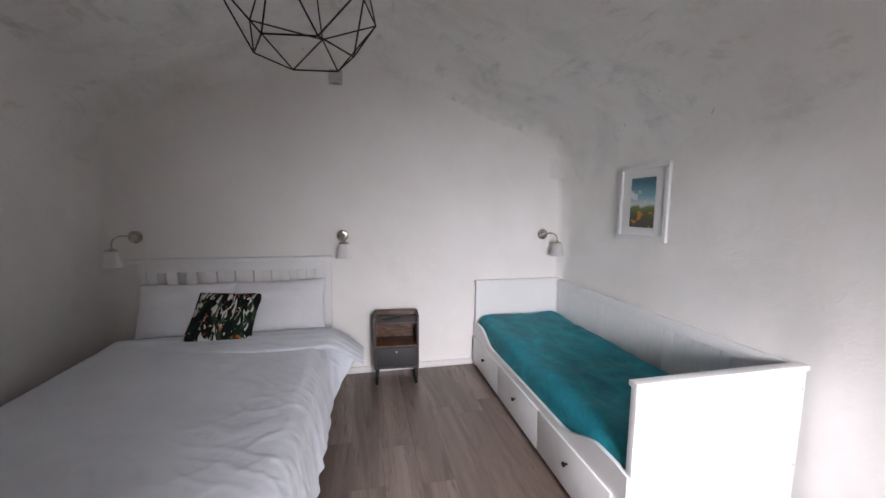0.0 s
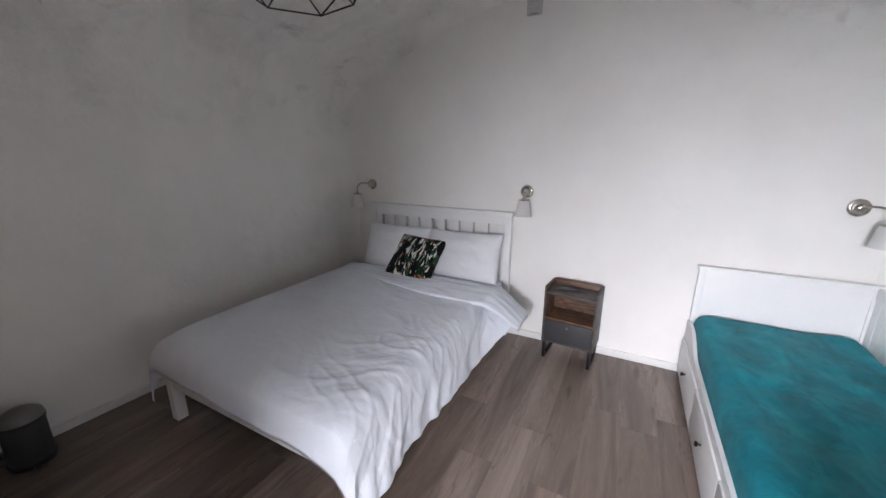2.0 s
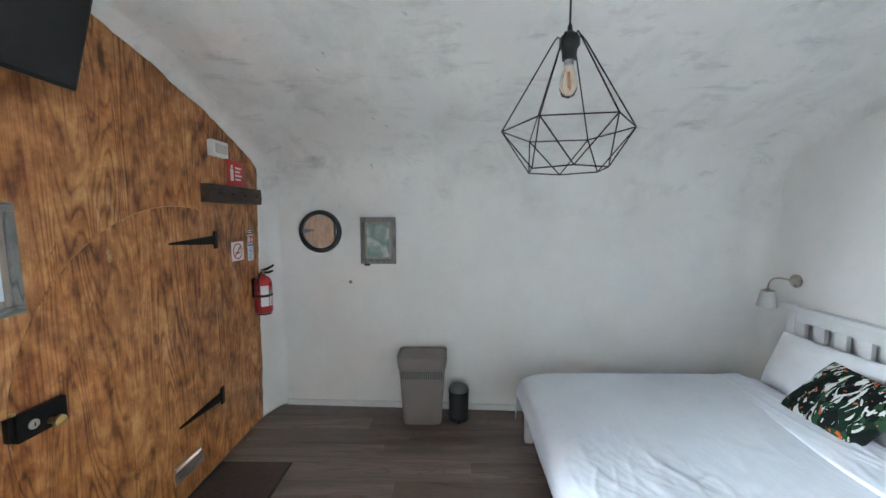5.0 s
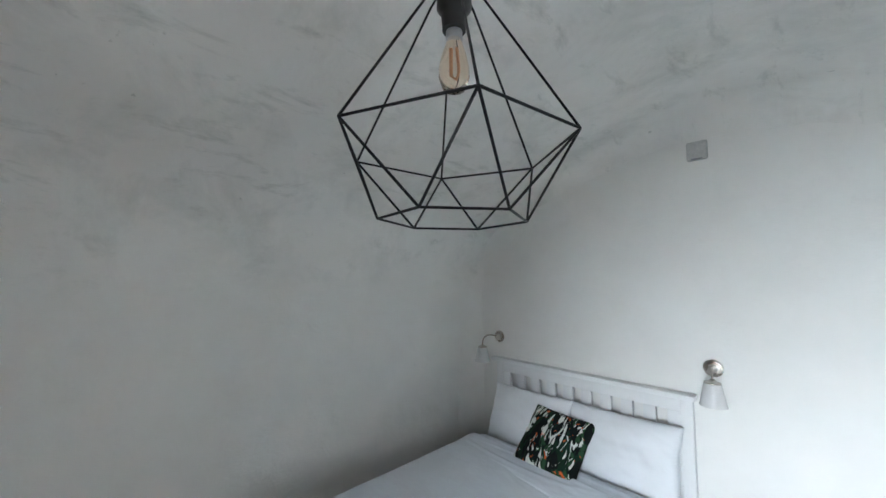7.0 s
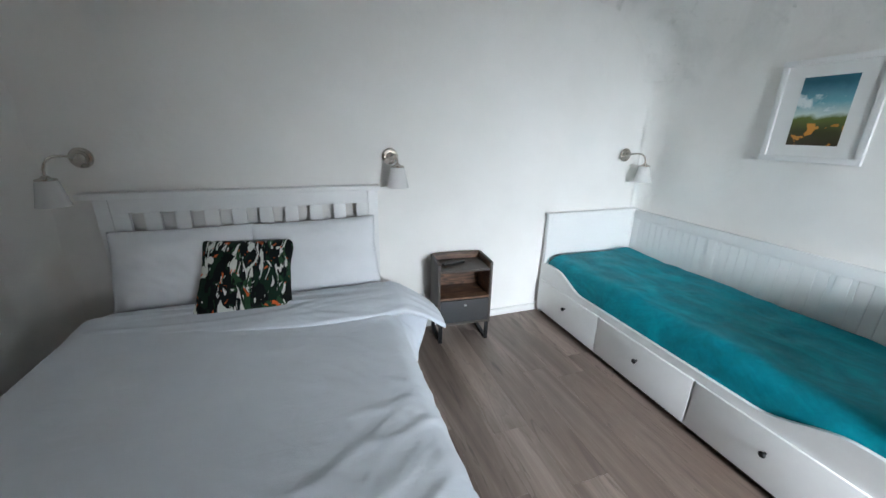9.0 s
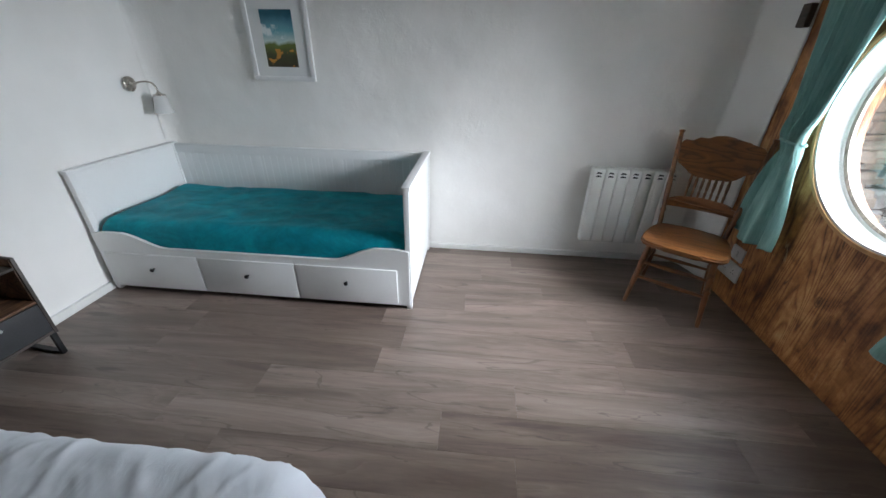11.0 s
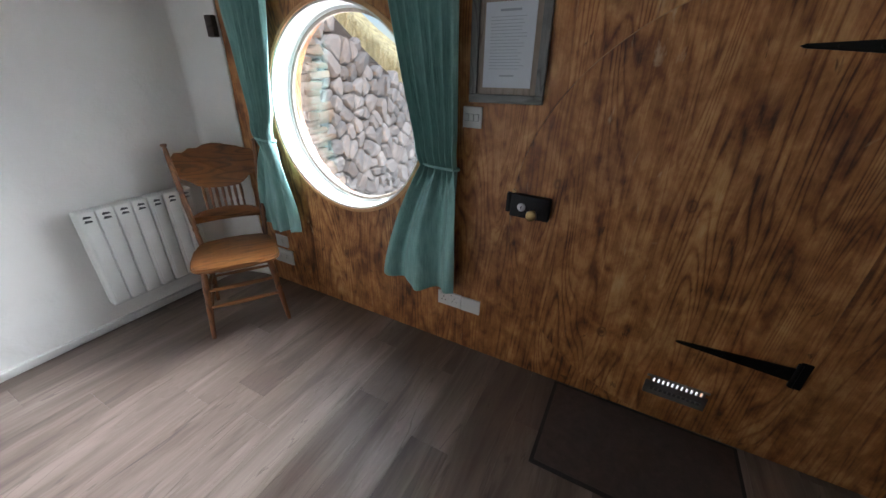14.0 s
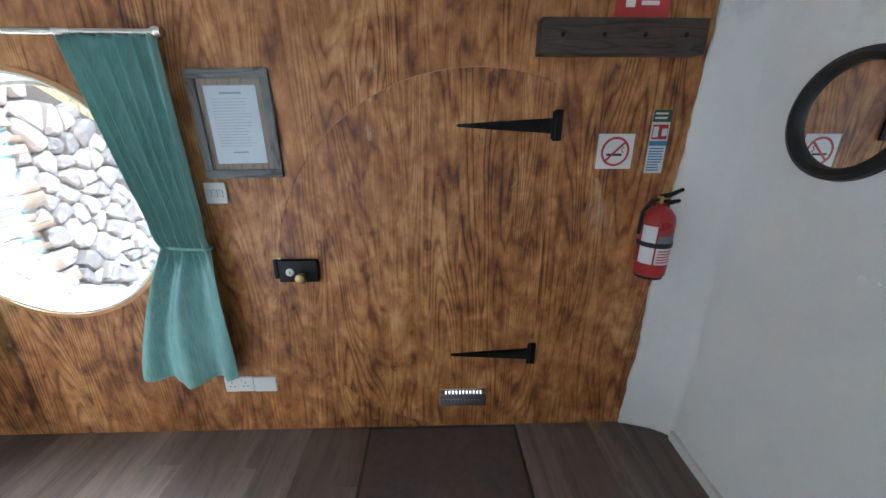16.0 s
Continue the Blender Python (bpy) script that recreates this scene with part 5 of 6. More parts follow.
part("bottom_board", boxed(-w + 0.0155, -dp + 0.002, 0.150, w - 0.0155, dp - 0.0125, 0.164, bev=0.001), EDGE_GREY, ns)
dr = part("drawer", boxed(-w + 0.018, -dp - 0.001, 0.170, w - 0.018, -dp + 0.016, 0.350, bev=0.002), CHARCOAL, ns, "charcoal drawer front")
part("knob", add_lathe(bmesh.new(), [(0.0, 0), (0.004, 0), (0.004, 0.008), (0.009, 0.012), (0.007, 0.018), (0.0, 0.019)], pose(0, -dp - 0.001, 0.315, 90), 14), STEEL, dr)
for s in (-1, 1):
    x = s * (w - 0.022)
    pts = [(x, -dp + 0.012, 0.149), (x, -dp + 0.012, 0.008), (x, dp - 0.015, 0.008), (x, dp - 0.015, 0.149)]
    bm = bmesh.new()
    add_box(bm, x - 0.012, -dp + 0.002, 0.0, x + 0.012, -dp + 0.022, 0.1495, 0.002)
    add_box(bm, x - 0.012, dp - 0.022, 0.0, x + 0.012, dp - 0.002, 0.1495, 0.002)
    add_box(bm, x - 0.0119, -dp + 0.022, 0.0, x + 0.0119, dp - 0.022, 0.018, 0.0)
    part("leg_frame", bm, BLACK_METAL, ns, "black square steel loop leg")

remote = part("remote_control", boxed(-0.085, -0.021, 0.0, 0.085, 0.021, 0.018, bev=0.006), BLACK_PLASTIC)
remote.matrix_world = pose(-0.50, 2.725, 0.5424, 0, 0, 14)
tagged(remote, "black television remote on the bedside table", "remote control")
for i in range(5):
    for j in range(3):
        part("button", boxed(-0.070 + 0.026 * i, -0.013 + 0.010 * j, 0.0182, -0.058 + 0.026 * i, -0.007 + 0.010 * j, 0.0205, bev=0.001), EDGE_GREY, remote)


# ---- wall lamps ----
def wall_lamp(x, swing, reach, drop, label):
    """A lamp on the end wall: swing is the way its arm leans along the wall."""
    l = thing("wall_lamp", pose(x, NORTH - 0.012, 1.262), label, "wall lamp", "wall lamps")
    rose = add_lathe(bmesh.new(), [(0.0, 0.0), (0.050, 0.0), (0.050, 0.008), (0.046, 0.012), (0.036, 0.013), (0.034, 0.018), (0.026, 0.019), (0.022, 0.030), (0.012, 0.036), (0.0, 0.037)], pose(0, 0, 0, 90), 40)
    part("wall_rose", rose, NICKEL, l, "stepped round nickel wall plate")
    dx, dy = math.sin(radians(swing)), -math.cos(radians(swing))
    pts = [(0, -0.03, 0)]
    for i in range(1, 9):
        a = i / 8
        r = reach * math.sin(a * math.pi / 2)
        pts.append((dx * r, -0.03 + dy * r, 0.030 * math.sin(a * math.pi * 0.75) - drop * a ** 2.4))
    part("arm", add_tube(bmesh.new(), pts, 0.0062, 12), NICKEL, l)
    ex, ey, ez = pts[-1]
    part("gallery", add_lathe(bmesh.new(), [(0.0, 0.004), (0.012, 0.002), (0.020, -0.008), (0.040, -0.014), (0.041, -0.020), (0.0, -0.021)], pose(ex, ey, ez), 32), NICKEL, l, "nickel shade holder")
    prof = [(0.040, -0.022), (0.046, -0.045), (0.060, -0.120), (0.066, -0.142), (0.063, -0.142), (0.056, -0.118), (0.042, -0.045), (0.030, -0.024)]
    part("shade", add_lathe(bmesh.new(), prof, pose(ex, ey, ez), 40), OPAL, l, "white opal glass bell shade")
    return l


wall_lamp(-2.447, -48, 0.135, 0.095, "nickel wall lamp with a white shade, swung to the corner")
wall_lamp(-0.897, 8, 0.120, 0.055, "nickel wall lamp with a white shade beside the headboard")
wall_lamp(0.998, 46, 0.130, 0.080, "nickel wall lamp with a white shade above the day bed")

# plastered-over vent high on the end wall
vent_n = thing("painted_wall_vent", pose(-0.925, NORTH + 0.005, 2.575), "small square vent painted over with white plaster", "vent")
part("plate", boxed(-0.055, -0.035, -0.06, 0.055, 0, 0.06, bev=0.015), VENT_GREY, vent_n)
part("lower_slit", boxed(-0.030, -0.037, -0.058, 0.030, -0.0352, -0.050, bev=0), INK, vent_n)

# ---- picture on the east wall ----
pic = thing("framed_landscape", pose(EAST - 0.016, 1.80, 1.555, 0, 0, 0), "white framed landscape print with blue sky and meadow", "picture")
for nm, a in (("frame_top", (-0.022, -0.225, 0.232, 0, 0.225, 0.262)), ("frame_bottom", (-0.022, -0.225, -0.262, 0, 0.225, -0.232)), ("frame_side", (-0.021, -0.225, -0.2318, 0, -0.195, 0.2318)), ("frame_side", (-0.021, 0.195, -0.2318, 0, 0.225, 0.2318))):
    part(nm, boxed(*a, bev=0.003), WHITE, pic)
part("mount", boxed(-0.010, -0.195, -0.232, -0.002, 0.195, 0.232, bev=0), SIGN_WHITE, pic, "wide white card mount")
part("print", boxed(-0.0115, -0.112, -0.172, -0.0102, 0.112, 0.172, bev=0), LANDSCAPE, pic, "landscape print of meadow and clouds")

# ---- radiator ----
rad = thing("radiator", pose(EAST - 0.012, -0.750, 0.195), "white electric column radiator on the plaster wall", "radiator")
for i in range(7):
    y = 0.300 - 0.0855 * i
    s = part("section", boxed(-0.100, y - 0.0840, 0.0, -0.018, y, 0.575, bev=0.014, seg=3), ENAMEL, rad)
    part("face_fin", boxed(-0.1035, y - 0.066, 0.035, -0.0995, y - 0.018, 0.505, bev=0.0015), ENAMEL, s)
    for k in range(2):
        bm = bmesh.new()
        z = 0.515 + 0.024 * k
        tri = [(y - 0.062, z), (y - 0.022, z), (y - 0.030, z + 0.015), (y - 0.058, z + 0.010)]
        part("grille_opening", add_plate(bm, tri, 0.001, Matrix.Translation((-0.1006, 0, 0)) @ FACE), CHARCOAL, s)
for y in (0.22, -0.22):
    part("wall_bracket", boxed(-0.0178, y - 0.015, 0.10, 0.016, y + 0.015, 0.50, bev=0), STEEL, rad)
part("foot_trim", boxed(-0.092, -0.298, -0.008, -0.024, 0.298, -0.0005, bev=0.002), ENAMEL, rad)

# ---- press-back oak chair ----
chair = thing("press_back_chair", pose(0.655, -0.975, 0, 0, 0, -123), "golden oak press-back chair with turned spindles", "chair")


def turned_leg(x0, y0, x1, y1, z1, name="leg"):
    pts, rad_ = [], []
    for f, r in ((0, 0.012), (0.05, 0.014), (0.3, 0.016), (0.45, 0.019), (0.5, 0.015), (0.54, 0.021), (0.58, 0.015), (0.7, 0.020), (0.88, 0.019), (1.0, 0.015)):
        pts.append((x0 + (x1 - x0) * f, y0 + (y1 - y0) * f, z1 * f))
        rad_.append(r)
    return part(name, add_tube(bmesh.new(), pts, rad_, 12), OAK, chair, smooth=60)


for s in (-1, 1):
    turned_leg(0.215 * s, -0.225, 0.175 * s, -0.165, 0.428)
    turned_leg(0.195 * s, 0.225, 0.165 * s, 0.165, 0.428)
    pts, rad_ = [], []
    for f, r in ((0, 0.015), (0.08, 0.016), (0.14, 0.013), (0.17, 0.019), (0.2, 0.013), (0.25, 0.017), (0.45, 0.018), (0.55, 0.014), (0.58, 0.019), (0.61, 0.014), (0.7, 0.016), (0.95, 0.013), (0.965, 0.011), (0.98, 0.018), (0.995, 0.017), (1.0, 0.006)):
        pts.append((s * (0.190 + 0.052 * f), 0.185 + 0.085 * f + 0.03 * f * f, 0.445 + 0.625 * f))
        rad_.append(r)
    part("back_post", add_tube(bmesh.new(), pts, rad_, 14), OAK, chair, smooth=60)
    part("side_stretcher", add_tube(bmesh.new(), [(0.203 * s, -0.20, 0.13), (0.20 * s, 0.0, 0.135), (0.185 * s, 0.205, 0.14)], [0.009, 0.014, 0.009], 10), OAK, chair, smooth=60)
    part("side_stretcher", add_tube(bmesh.new(), [(0.195 * s, -0.19, 0.24), (0.19 * s, 0.0, 0.24), (0.178 * s, 0.193, 0.245)], [0.008, 0.012, 0.008], 10), OAK, chair, smooth=60)
for z, y in ((0.20, -0.202), (0.305, -0.187)):
    part("front_stretcher", add_tube(bmesh.new(), [(-0.205, y, z), (-0.10, y, z), (0, y, z), (0.10, y, z), (0.205, y, z)], [0.008, 0.012, 0.015, 0.012, 0.008], 10), OAK_FLAT, chair, smooth=60)
part("rear_stretcher", add_tube(bmesh.new(), [(-0.185, 0.20, 0.20), (0, 0.20, 0.20), (0.185, 0.20, 0.20)], [0.008, 0.013, 0.008], 10), OAK_FLAT, chair, smooth=60)


def seat_outline():
    out = []
    for i in range(56):
        a = 2 * math.pi * i / 56
        c, s = math.cos(a), math.sin(a)
        k = (abs(c) ** 5 + abs(s) ** 5) ** (-1 / 5)
        wy = s * k
        out.append((c * k * (0.232 - 0.018 * wy), wy * 0.222 + 0.002))
    return out


bm = add_plate(bmesh.new(), seat_outline(), 0.030, pose(0, 0, 0.425))
bmesh.ops.bevel(bm, geom=[e for e in bm.edges if abs(e.verts[0].co.z - e.verts[1].co.z) < 1e-4], offset=0.010, segments=3, affect="EDGES")
part("seat", bm, OAK_FLAT, chair)


def bent_board(outline, thick, z0, name):
    """A back board that leans and bows with the posts."""
    n = len(outline)
    bm = add_plate(bmesh.new(), outline, thick, pose(0, 0, 0, 90))
    bmesh.ops.triangulate(bm, faces=[f for f in bm.faces if len(f.verts) > 4])
    for v in bm.verts:
        f = (v.co.z - 0.445) / 0.625
        bow = 0.045 * (1 - (v.co.x / 0.24) ** 2)
        v.co.y += 0.185 + 0.085 * f + 0.03 * f * f + bow + thick / 2
    return part(name, bm, OAK_FLAT, chair, smooth=30)


crest = [(-0.222, 0.905), (-0.205, 0.865), (-0.165, 0.845), (-0.130, 0.810), (-0.09, 0.790), (0.0, 0.783), (0.09, 0.790), (0.130, 0.810), (0.165, 0.845), (0.205, 0.865), (0.222, 0.905),
         (0.228, 0.985), (0.205, 1.012), (0.165, 1.008), (0.130, 1.030), (0.085, 1.028), (0.050, 1.046), (0.0, 1.052), (-0.050, 1.046), (-0.085, 1.028), (-0.130, 1.030), (-0.165, 1.008), (-0.205, 1.012), (-0.228, 0.985)]


def refine(outline, step=0.02):
    out = []
    for a, b in zip(outline, outline[1:] + outline[:1]):
        k = max(1, int(math.dist(a, b) / step))
        out += [(a[0] + (b[0] - a[0]) * i / k, a[1] + (b[1] - a[1]) * i / k) for i in range(k)]
    return out


bent_board(refine(crest), 0.018, 0.8, "crest_panel")
cross = [(-0.200, 0.580), (0.200, 0.580), (0.205, 0.625), (0.16, 0.628), (0.135, 0.650), (0.08, 0.655), (0.0, 0.660), (-0.08, 0.655), (-0.135, 0.650), (-0.16, 0.628), (-0.205, 0.625)]
bent_board(refine(cross), 0.016, 0.6, "cross_rail")
for i in range(7):
    x = -0.105 + 0.035 * i
    def y_at(z):
        f = (z - 0.445) / 0.625
        return 0.185 + 0.085 * f + 0.03 * f * f + 0.045 * (1 - (x / 0.24) ** 2)
    pts = [(x, y_at(z), z) for z in (0.650, 0.69, 0.70, 0.72, 0.76, 0.798)]
    part("spindle", add_tube(bmesh.new(), pts, [0.007, 0.009, 0.006, 0.009, 0.010, 0.007], 8), OAK, chair, smooth=60)

# ---- pendant lamp ----
PX, PY, PZ = -0.860, 0.635, 2.298
lamp = thing("pendant_lamp", pose(PX, PY, PZ), "black wire cage pendant lamp with an amber bulb", "pendant lamp")
part("cord", add_tube(bmesh.new(), [(0, 0, 0.01), (0.001, 0, 0.28), (0, 0, vault_z(PX) - PZ + 0.02)], 0.0032, 8), BLACK_PLASTIC, lamp)
part("ceiling_hook", add_lathe(bmesh.new(), [(0.0, 0.0), (0.026, 0.002), (0.030, 0.030), (0.0, 0.032)], pose(0, 0, vault_z(PX) - PZ - 0.02), 20), BLACK_PLASTIC, lamp)
part("socket", add_lathe(bmesh.new(), [(0.0, 0.014), (0.006, 0.012), (0.008, -0.006), (0.018, -0.014), (0.029, -0.026), (0.030, -0.048), (0.024, -0.056), (0.022, -0.062), (0.020, -0.088), (0.0, -0.089)], n=28), BLACK_PLASTIC, lamp)
part("bulb_cap", add_lathe(bmesh.new(), [(0.0, -0.0895), (0.014, -0.090), (0.0145, -0.104), (0.0, -0.105)], n=20), STEEL, lamp)
bulb = part("bulb", add_lathe(bmesh.new(), [(0.013, -0.1055), (0.015, -0.114), (0.021, -0.132), (0.026, -0.155), (0.026, -0.172), (0.018, -0.192), (0.0, -0.200)], n=28), BULB, lamp, "clear amber-tinted glass bulb", 180)
part("filament", add_tube(bmesh.new(), [(0.004, 0, -0.125), (0.006, 0.002, -0.165), (0, 0.004, -0.172), (-0.006, 0.002, -0.165), (-0.004, 0, -0.125)], 0.0018, 6), FILAMENT, bulb)
a0 = radians(-98.0)
mid = [(0.196 * math.cos(a0 + i * math.pi / 3), 0.196 * math.sin(a0 + i * math.pi / 3), -0.290) for i in range(6)]
low = [(0.123 * math.cos(a0 + (i + 0.5) * math.pi / 3), 0.123 * math.sin(a0 + (i + 0.5) * math.pi / 3), -0.412) for i in range(6)]
high = [(0.030 * math.cos(a0 + i * math.pi / 3), 0.030 * math.sin(a0 + i * math.pi / 3), -0.026) for i in range(6)]
WIRE = 0.0021
for i in range(6):
    j = (i + 1) % 6
    h = high[i]
    part("upper_wire", add_tube(bmesh.new(), [(h[0] * 0.8, h[1] * 0.8, -0.030), (h[0] * 1.15, h[1] * 1.15, -0.020), (h[0] * 1.5, h[1] * 1.5, -0.034), mid[i]], WIRE, 6), BLACK_METAL, lamp)
    part("middle_wire", add_tube(bmesh.new(), [mid[i], mid[j]], WIRE, 6), BLACK_METAL, lamp)
    part("lower_wire", add_tube(bmesh.new(), [low[i], low[j]], WIRE, 6), BLACK_METAL, lamp)
    part("side_wire", add_tube(bmesh.new(), [mid[i], low[i]], WIRE, 6), BLACK_METAL, lamp)
    part("side_wire", add_tube(bmesh.new(), [mid[j], low[i]], WIRE, 6), BLACK_METAL, lamp)

# ---- door mat ----
doormat = thing("door_mat", pose(-1.727, -1.095, 0), "dark brown rectangular door mat inside the door", "mat")
part("backing", boxed(-0.405, -0.255, 0.0, 0.405, 0.255, 0.006, bev=0.002), MAT_EDGE, doormat, "black rubber edge")
part("mat_top", boxed(-0.388, -0.238, 0.0062, 0.388, 0.238, 0.013, bev=0.003), MAT_PILE, doormat)

# ---- outside ----
def ground_at(u, v):
    a, r = 2 * math.pi * u, 0.002 + 60.0 * v ** 3
    return Vector((r * math.cos(a), -3.0 + r * math.sin(a), -0.215 + 0.02 * noise.noise(Vector((r * math.cos(a), r * math.sin(a), 0))) * min(r, 3)))


structure(part("ground", grid_mesh(bmesh.new(), ground_at, 60, 40), GRAVEL), "grey gravel ground outside", "ground")
part_step = part("doorstep", boxed(-2.9, -2.35, -0.22, -0.75, -1.60, -0.05, bev=0.02), STONE)
structure(part_step, "pale stone doorstep", "step")


# dry-stone wall that runs out from the front beside the window
ORIGIN = Vector((0.98, -1.62, -0.22))
RUN = Vector((0.16, -1.0, 0)).normalized()
OUT = Vector((RUN.y, -RUN.x, 0))


def wall_top(s):
    return 2.80 - 0.62 * s + 0.05 * s * s


stone_wall = structure(thing("stone_wall", pose(0, 0, 0), "dry-stone retaining wall of grey field stones", "stone wall"))


def core_at(u, v, back=0.0):
    s = 4.6 * u
    p = ORIGIN + RUN * s + Vector((0, 0, wall_top(s) * v))
    return p - OUT * (0.05 + 0.10 * v + back)


part("core", grid_mesh(bmesh.new(), core_at, 20, 14, 0.4), MORTAR, stone_wall, "dark earth between the stones")

flat_meshes = []
for k in range(6):
    bm = boxed(-0.5, -0.5, -0.5, 0.5, 0.5, 0.5, bev=0.10, seg=2)
    for v in bm.verts:
        v.co += Vector((noise.noise(v.co * 2 + Vector((k * 4, 0, 0))), noise.noise(v.co * 2 + Vector((0, k * 4, 0))), noise.noise(v.co * 2 + Vector((0, 0, k * 4))))) * 0.16
    me = bpy.data.meshes.new("flat_stone")
    bm.to_mesh(me)
    bm.free()
    me.materials.append(TAN_STONE)
    me.shade_smooth()
    me.set_sharp_from_angle(angle=radians(30))
    flat_meshes.append(me)
dice = random.Random(5)
BASIS = Matrix((RUN, OUT, Vector((0, 0, 1)))).transposed().to_4x4()


def lay(meshes, name, s, z, ws, wz, depth, shift, tilt=12):
    ob = new(name, dice.choice(meshes))
    ob.parent = stone_wall
    p = ORIGIN + RUN * s + Vector((0, 0, z)) - OUT * (0.04 + 0.10 * z / 2.7 - shift)
    turn = pose(0, 0, 0, dice.uniform(-9, 9), dice.uniform(-tilt, tilt), dice.uniform(-8, 8))
    ob.matrix_world = Matrix.Translation(p) @ BASIS @ turn @ Matrix.Diagonal((ws, depth, wz, 1))


# flat tan stones of the corner, laid in courses
z = 0.04
while z < wall_top(0.3) - 0.05:
    h = dice.uniform(0.035, 0.075)
    s = -0.05
    while s < 0.62:
        ws = dice.uniform(0.12, 0.30)
        lay(flat_meshes, "flat_stone", s + ws / 2, z + h / 2, ws * 1.02, h * 1.08, 0.20, dice.uniform(-0.022, 0.006), 4)
        s += ws
    z += h
# rounded grey field stones, each shaped to the gap that its neighbours leave
seeds, z, row = [], 0.03, 0
while z < 2.9:
    s = 0.66 + (0.085 if row % 2 else 0.0)
    while s < 3.8:
        if dice.random() > 0.22:
            seeds.append((s + dice.uniform(-0.062, 0.062), z + dice.uniform(-0.055, 0.055)))
        if dice.random() < 0.10:
            seeds.append((s + 0.08, z + 0.06 * dice.choice((-1, 1))))
        s += 0.170
    z += 0.138
    row += 1


def clipped(poly, px, pz, nx, nz):
    """The part of a polygon behind the line through (px, pz) with the normal (nx, nz)."""
    out = []
    for a, b in zip(poly, poly[1:] + poly[:1]):
        da, db = (a[0] - px) * nx + (a[1] - pz) * nz, (b[0] - px) * nx + (b[1] - pz) * nz
        if da <= 0:
            out.append(a)
        if da * db < 0:
            k = da / (da - db)
            out.append((a[0] + (b[0] - a[0]) * k, a[1] + (b[1] - a[1]) * k))
    return out


def field_stone(s, z):
    cell = [(s - 0.2, z - 0.17), (s + 0.2, z - 0.17), (s + 0.2, z + 0.17), (s - 0.2, z + 0.17)]
    for q in seeds:
        d = math.dist(q, (s, z))
        if 0 < d < 0.42:
            nx, nz = (q[0] - s) / d, (q[1] - z) / d
            gap = dice.uniform(0.004, 0.011)
            cell = clipped(cell, s + nx * (d / 2 - gap), z + nz * (d / 2 - gap), nx, nz)
    if len(cell) < 3:
        return
    rim = []
    for a, b in zip(cell, cell[1:] + cell[:1]):
        rim += [(a[0] + (b[0] - a[0]) * k - s, a[1] + (b[1] - a[1]) * k - z) for k in (0.22, 0.78)]
    rim = [p for p, q in zip(rim, rim[1:] + rim[:1]) if math.dist(p, q) > 0.008]
    if len(rim) < 4:
        return
    size = max(math.hypot(*p) for p in rim)
    tx, tz = dice.uniform(-0.35, 0.35), dice.uniform(-0.25, 0.35)
    bm, last = bmesh.new(), None
    for shrink, out in ((0.96, -0.10), (1.0, -0.016), (0.93, 0.010), (0.70, 0.026)):
        loop = []
        for p in rim:
            k = shrink * (1 + 0.05 * dice.uniform(-1, 1))
            proud = out * (0.6 + 3.2 * size) + (0.0 if out < 0 else shrink * (p[0] * tx + p[1] * tz) * 0.6 + dice.uniform(-0.006, 0.006))
            loop.append(bm.verts.new((p[0] * k, proud, p[1] * k)))
        if last:
            for i in range(len(loop)):
                j = (i + 1) % len(loop)
                bm.faces.new((last[i], last[j], loop[j], loop[i]))
        last = loop
    mid_v = bm.verts.new((0, 0.030 * (0.6 + 3.2 * size) + dice.uniform(-0.006, 0.012), 0))
    for i in range(len(last)):
        bm.faces.new((last[i], last[(i + 1) % len(last)], mid_v))
    bmesh.ops.recalc_face_normals(bm, faces=bm.faces)
    me = bpy.data.meshes.new("stone")
    bm.to_mesh(me)
    bm.free()
    me.materials.append(STONE)
    me.shade_smooth()
    me.set_sharp_from_angle(angle=radians(19))
    ob = new("stone", me)
    ob.parent = stone_wall
    p = ORIGIN + RUN * s + Vector((0, 0, z)) - OUT * (0.03 + 0.10 * z / 2.7 + dice.uniform(-0.018, 0.018))
    ob.matrix_world = Matrix.Translation(p) @ BASIS


for s, z in seeds:
    if z + 0.04 < wall_top(s):
        field_stone(s, z)

# grassy bank behind the stones


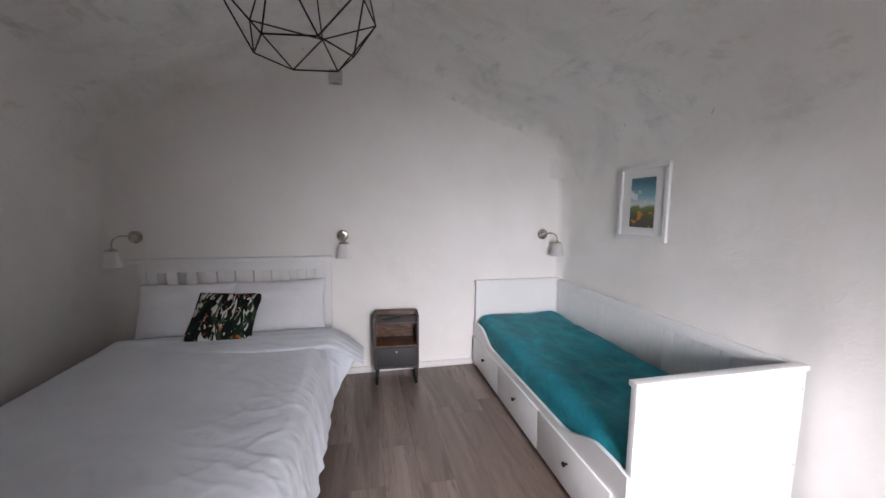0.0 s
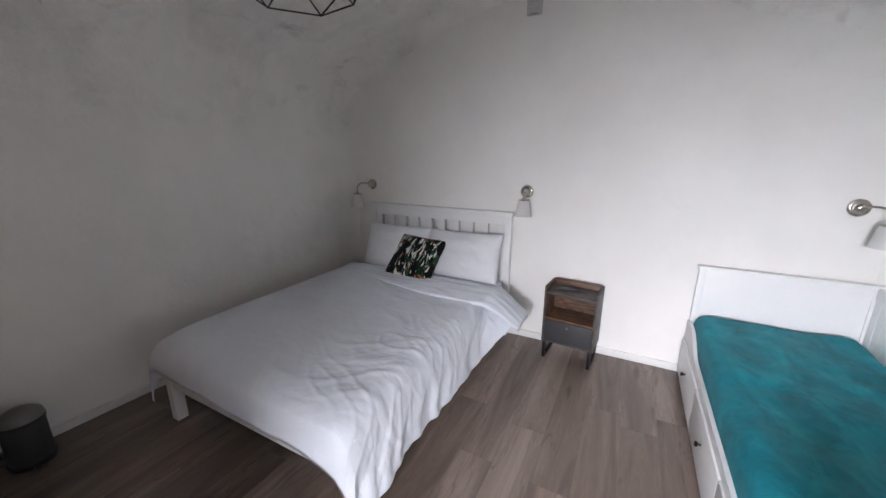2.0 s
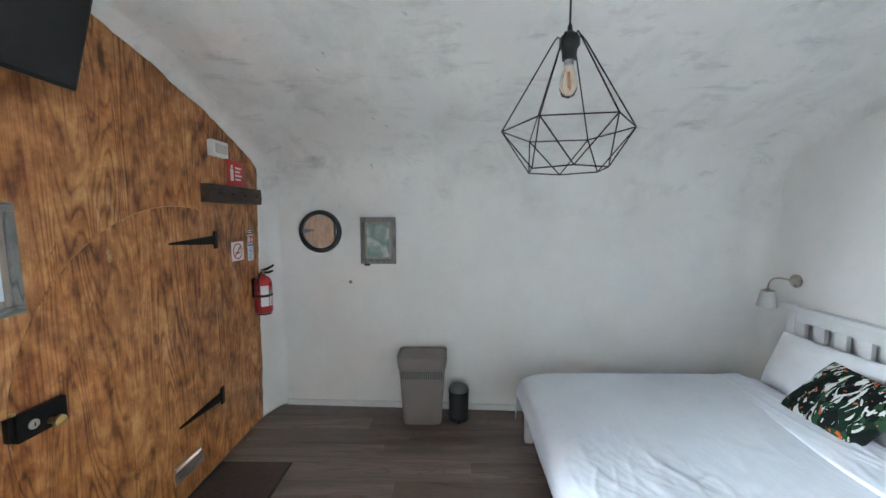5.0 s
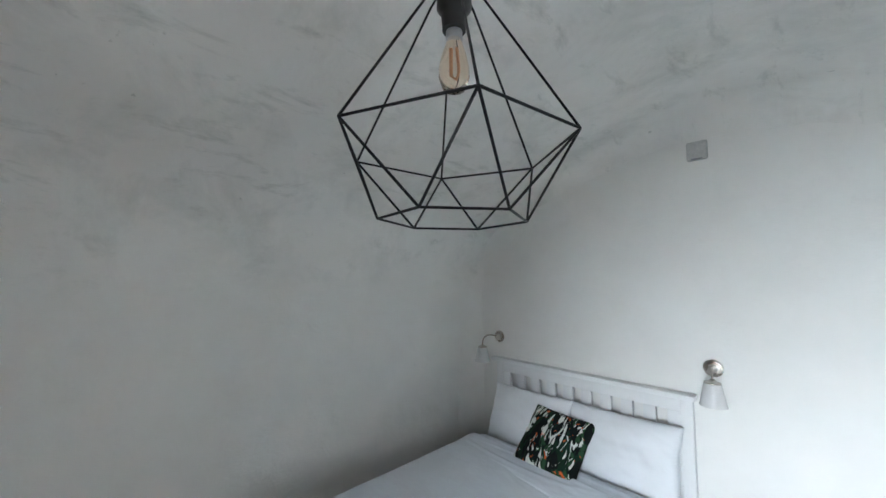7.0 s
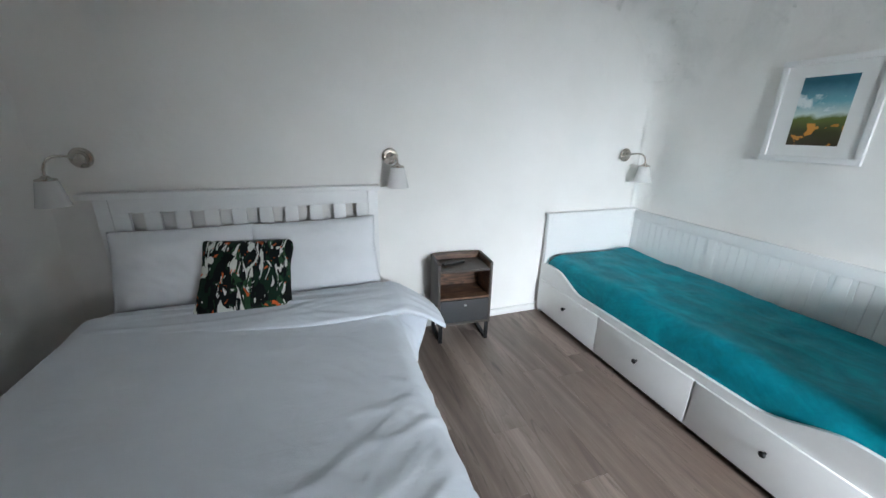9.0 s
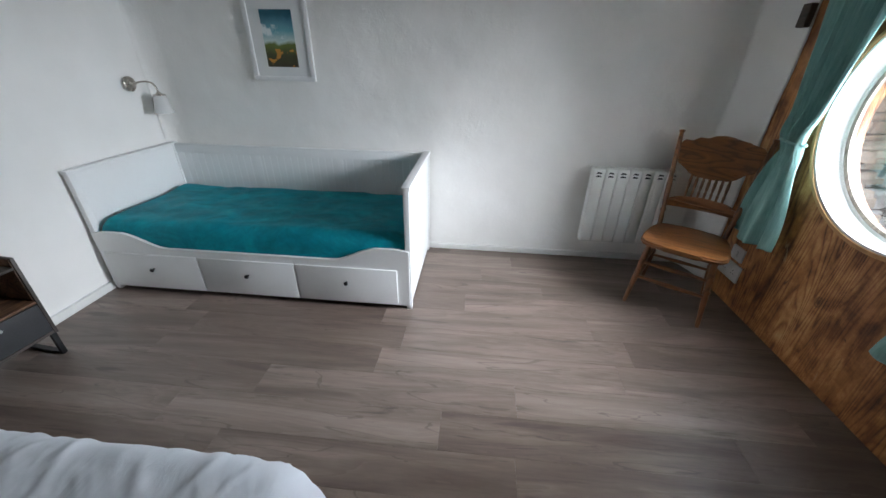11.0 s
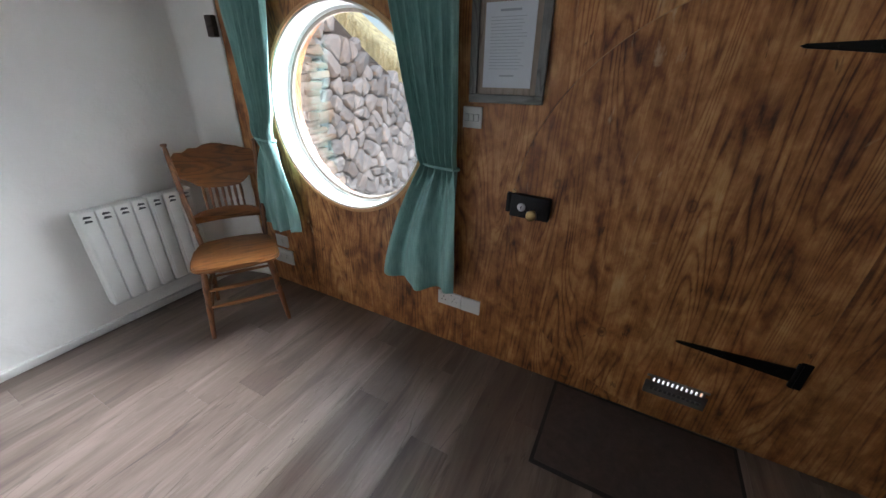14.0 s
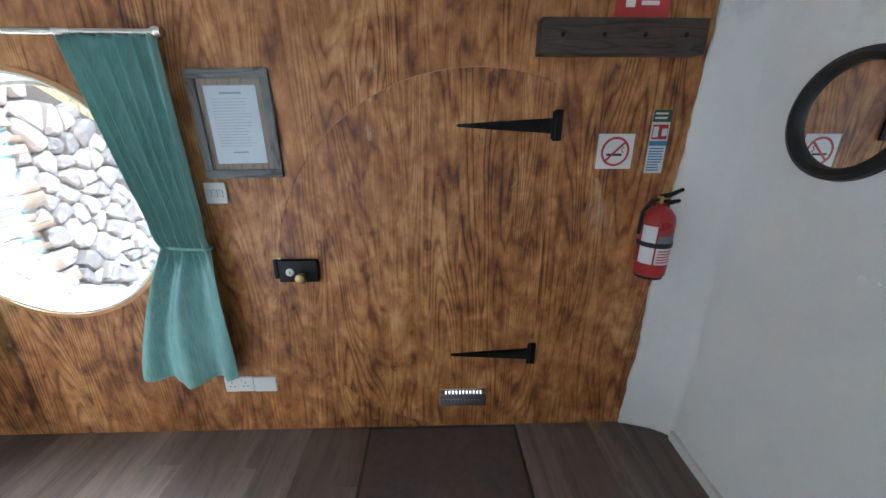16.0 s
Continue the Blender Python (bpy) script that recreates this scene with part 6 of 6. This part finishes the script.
def bank_at(u, v):
    s, d = -0.5 + 6.5 * u, 12.0 * v * v
    p = ORIGIN + RUN * s - OUT * (0.30 + d)
    p.z = ORIGIN.z + wall_top(max(0, min(4.4, s))) - 0.06 + 0.80 * d - 0.02 * d * d + 0.05 * noise.noise(p * 2.0)
    return p


structure(part("bank", grid_mesh(bmesh.new(), bank_at, 40, 30), GRASS, smooth=180), "sunlit dry grass bank above the stone wall", "ground")
blades = random.Random(12)
bm = bmesh.new()
for i in range(5200):
    s, d = blades.uniform(0.0, 4.4), blades.uniform(0.0, 1.6) ** 1.5
    p = ORIGIN + RUN * s - OUT * (0.26 + d)
    p.z = ORIGIN.z + wall_top(s) - 0.08 + 0.80 * d
    a, hgt, w_ = blades.uniform(0, 6.28), blades.uniform(0.10, 0.40), blades.uniform(0.004, 0.010)
    lean = Vector((math.cos(a), math.sin(a), 0)) * hgt * blades.uniform(0.1, 0.6)
    side = Vector((-math.sin(a), math.cos(a), 0)) * w_
    q = p + lean * 0.4 + Vector((0, 0, hgt * 0.6))
    v = [bm.verts.new(c) for c in (p - side, p + side, q + side * 0.7, q - side * 0.7, p + lean + Vector((0, 0, hgt)))]
    bm.faces.new(v[:4])
    bm.faces.new((v[3], v[2], v[4]))
tagged(part("grass_tufts", bm, GRASS, smooth=0), "dry yellow-green grass along the wall top", "grass", kind="stuff")

# ---- floor planks ----
floor = bpy.data.objects["floor"]
PW, PL = 0.192, 1.285
plank_meshes = {}


def plank_mesh(w_, l_):
    key = (round(w_, 3), round(l_, 3))
    if key not in plank_meshes:
        bm = boxed(-w_ / 2, -l_ / 2, 0, w_ / 2, l_ / 2, 0.0038, bev=0.0006, seg=1)
        me = bpy.data.meshes.new("plank")
        bm.to_mesh(me)
        bm.free()
        me.materials.append(PLANK)
        plank_meshes[key] = me
    return plank_meshes[key]


laid = random.Random(9)
x = -3.12
while x < 1.34:
    y = -1.50 - laid.uniform(0.0, PL)
    while y < 2.98:
        a, b = max(y, -1.50), min(y + PL, 2.98)
        if b - a > 0.03:
            ob = new("plank", plank_mesh(PW - 0.0004, b - a - 0.0004))
            ob.parent = floor
            ob.location = (x + PW / 2, (a + b) / 2, -0.0038)
        y += PL
    x += PW
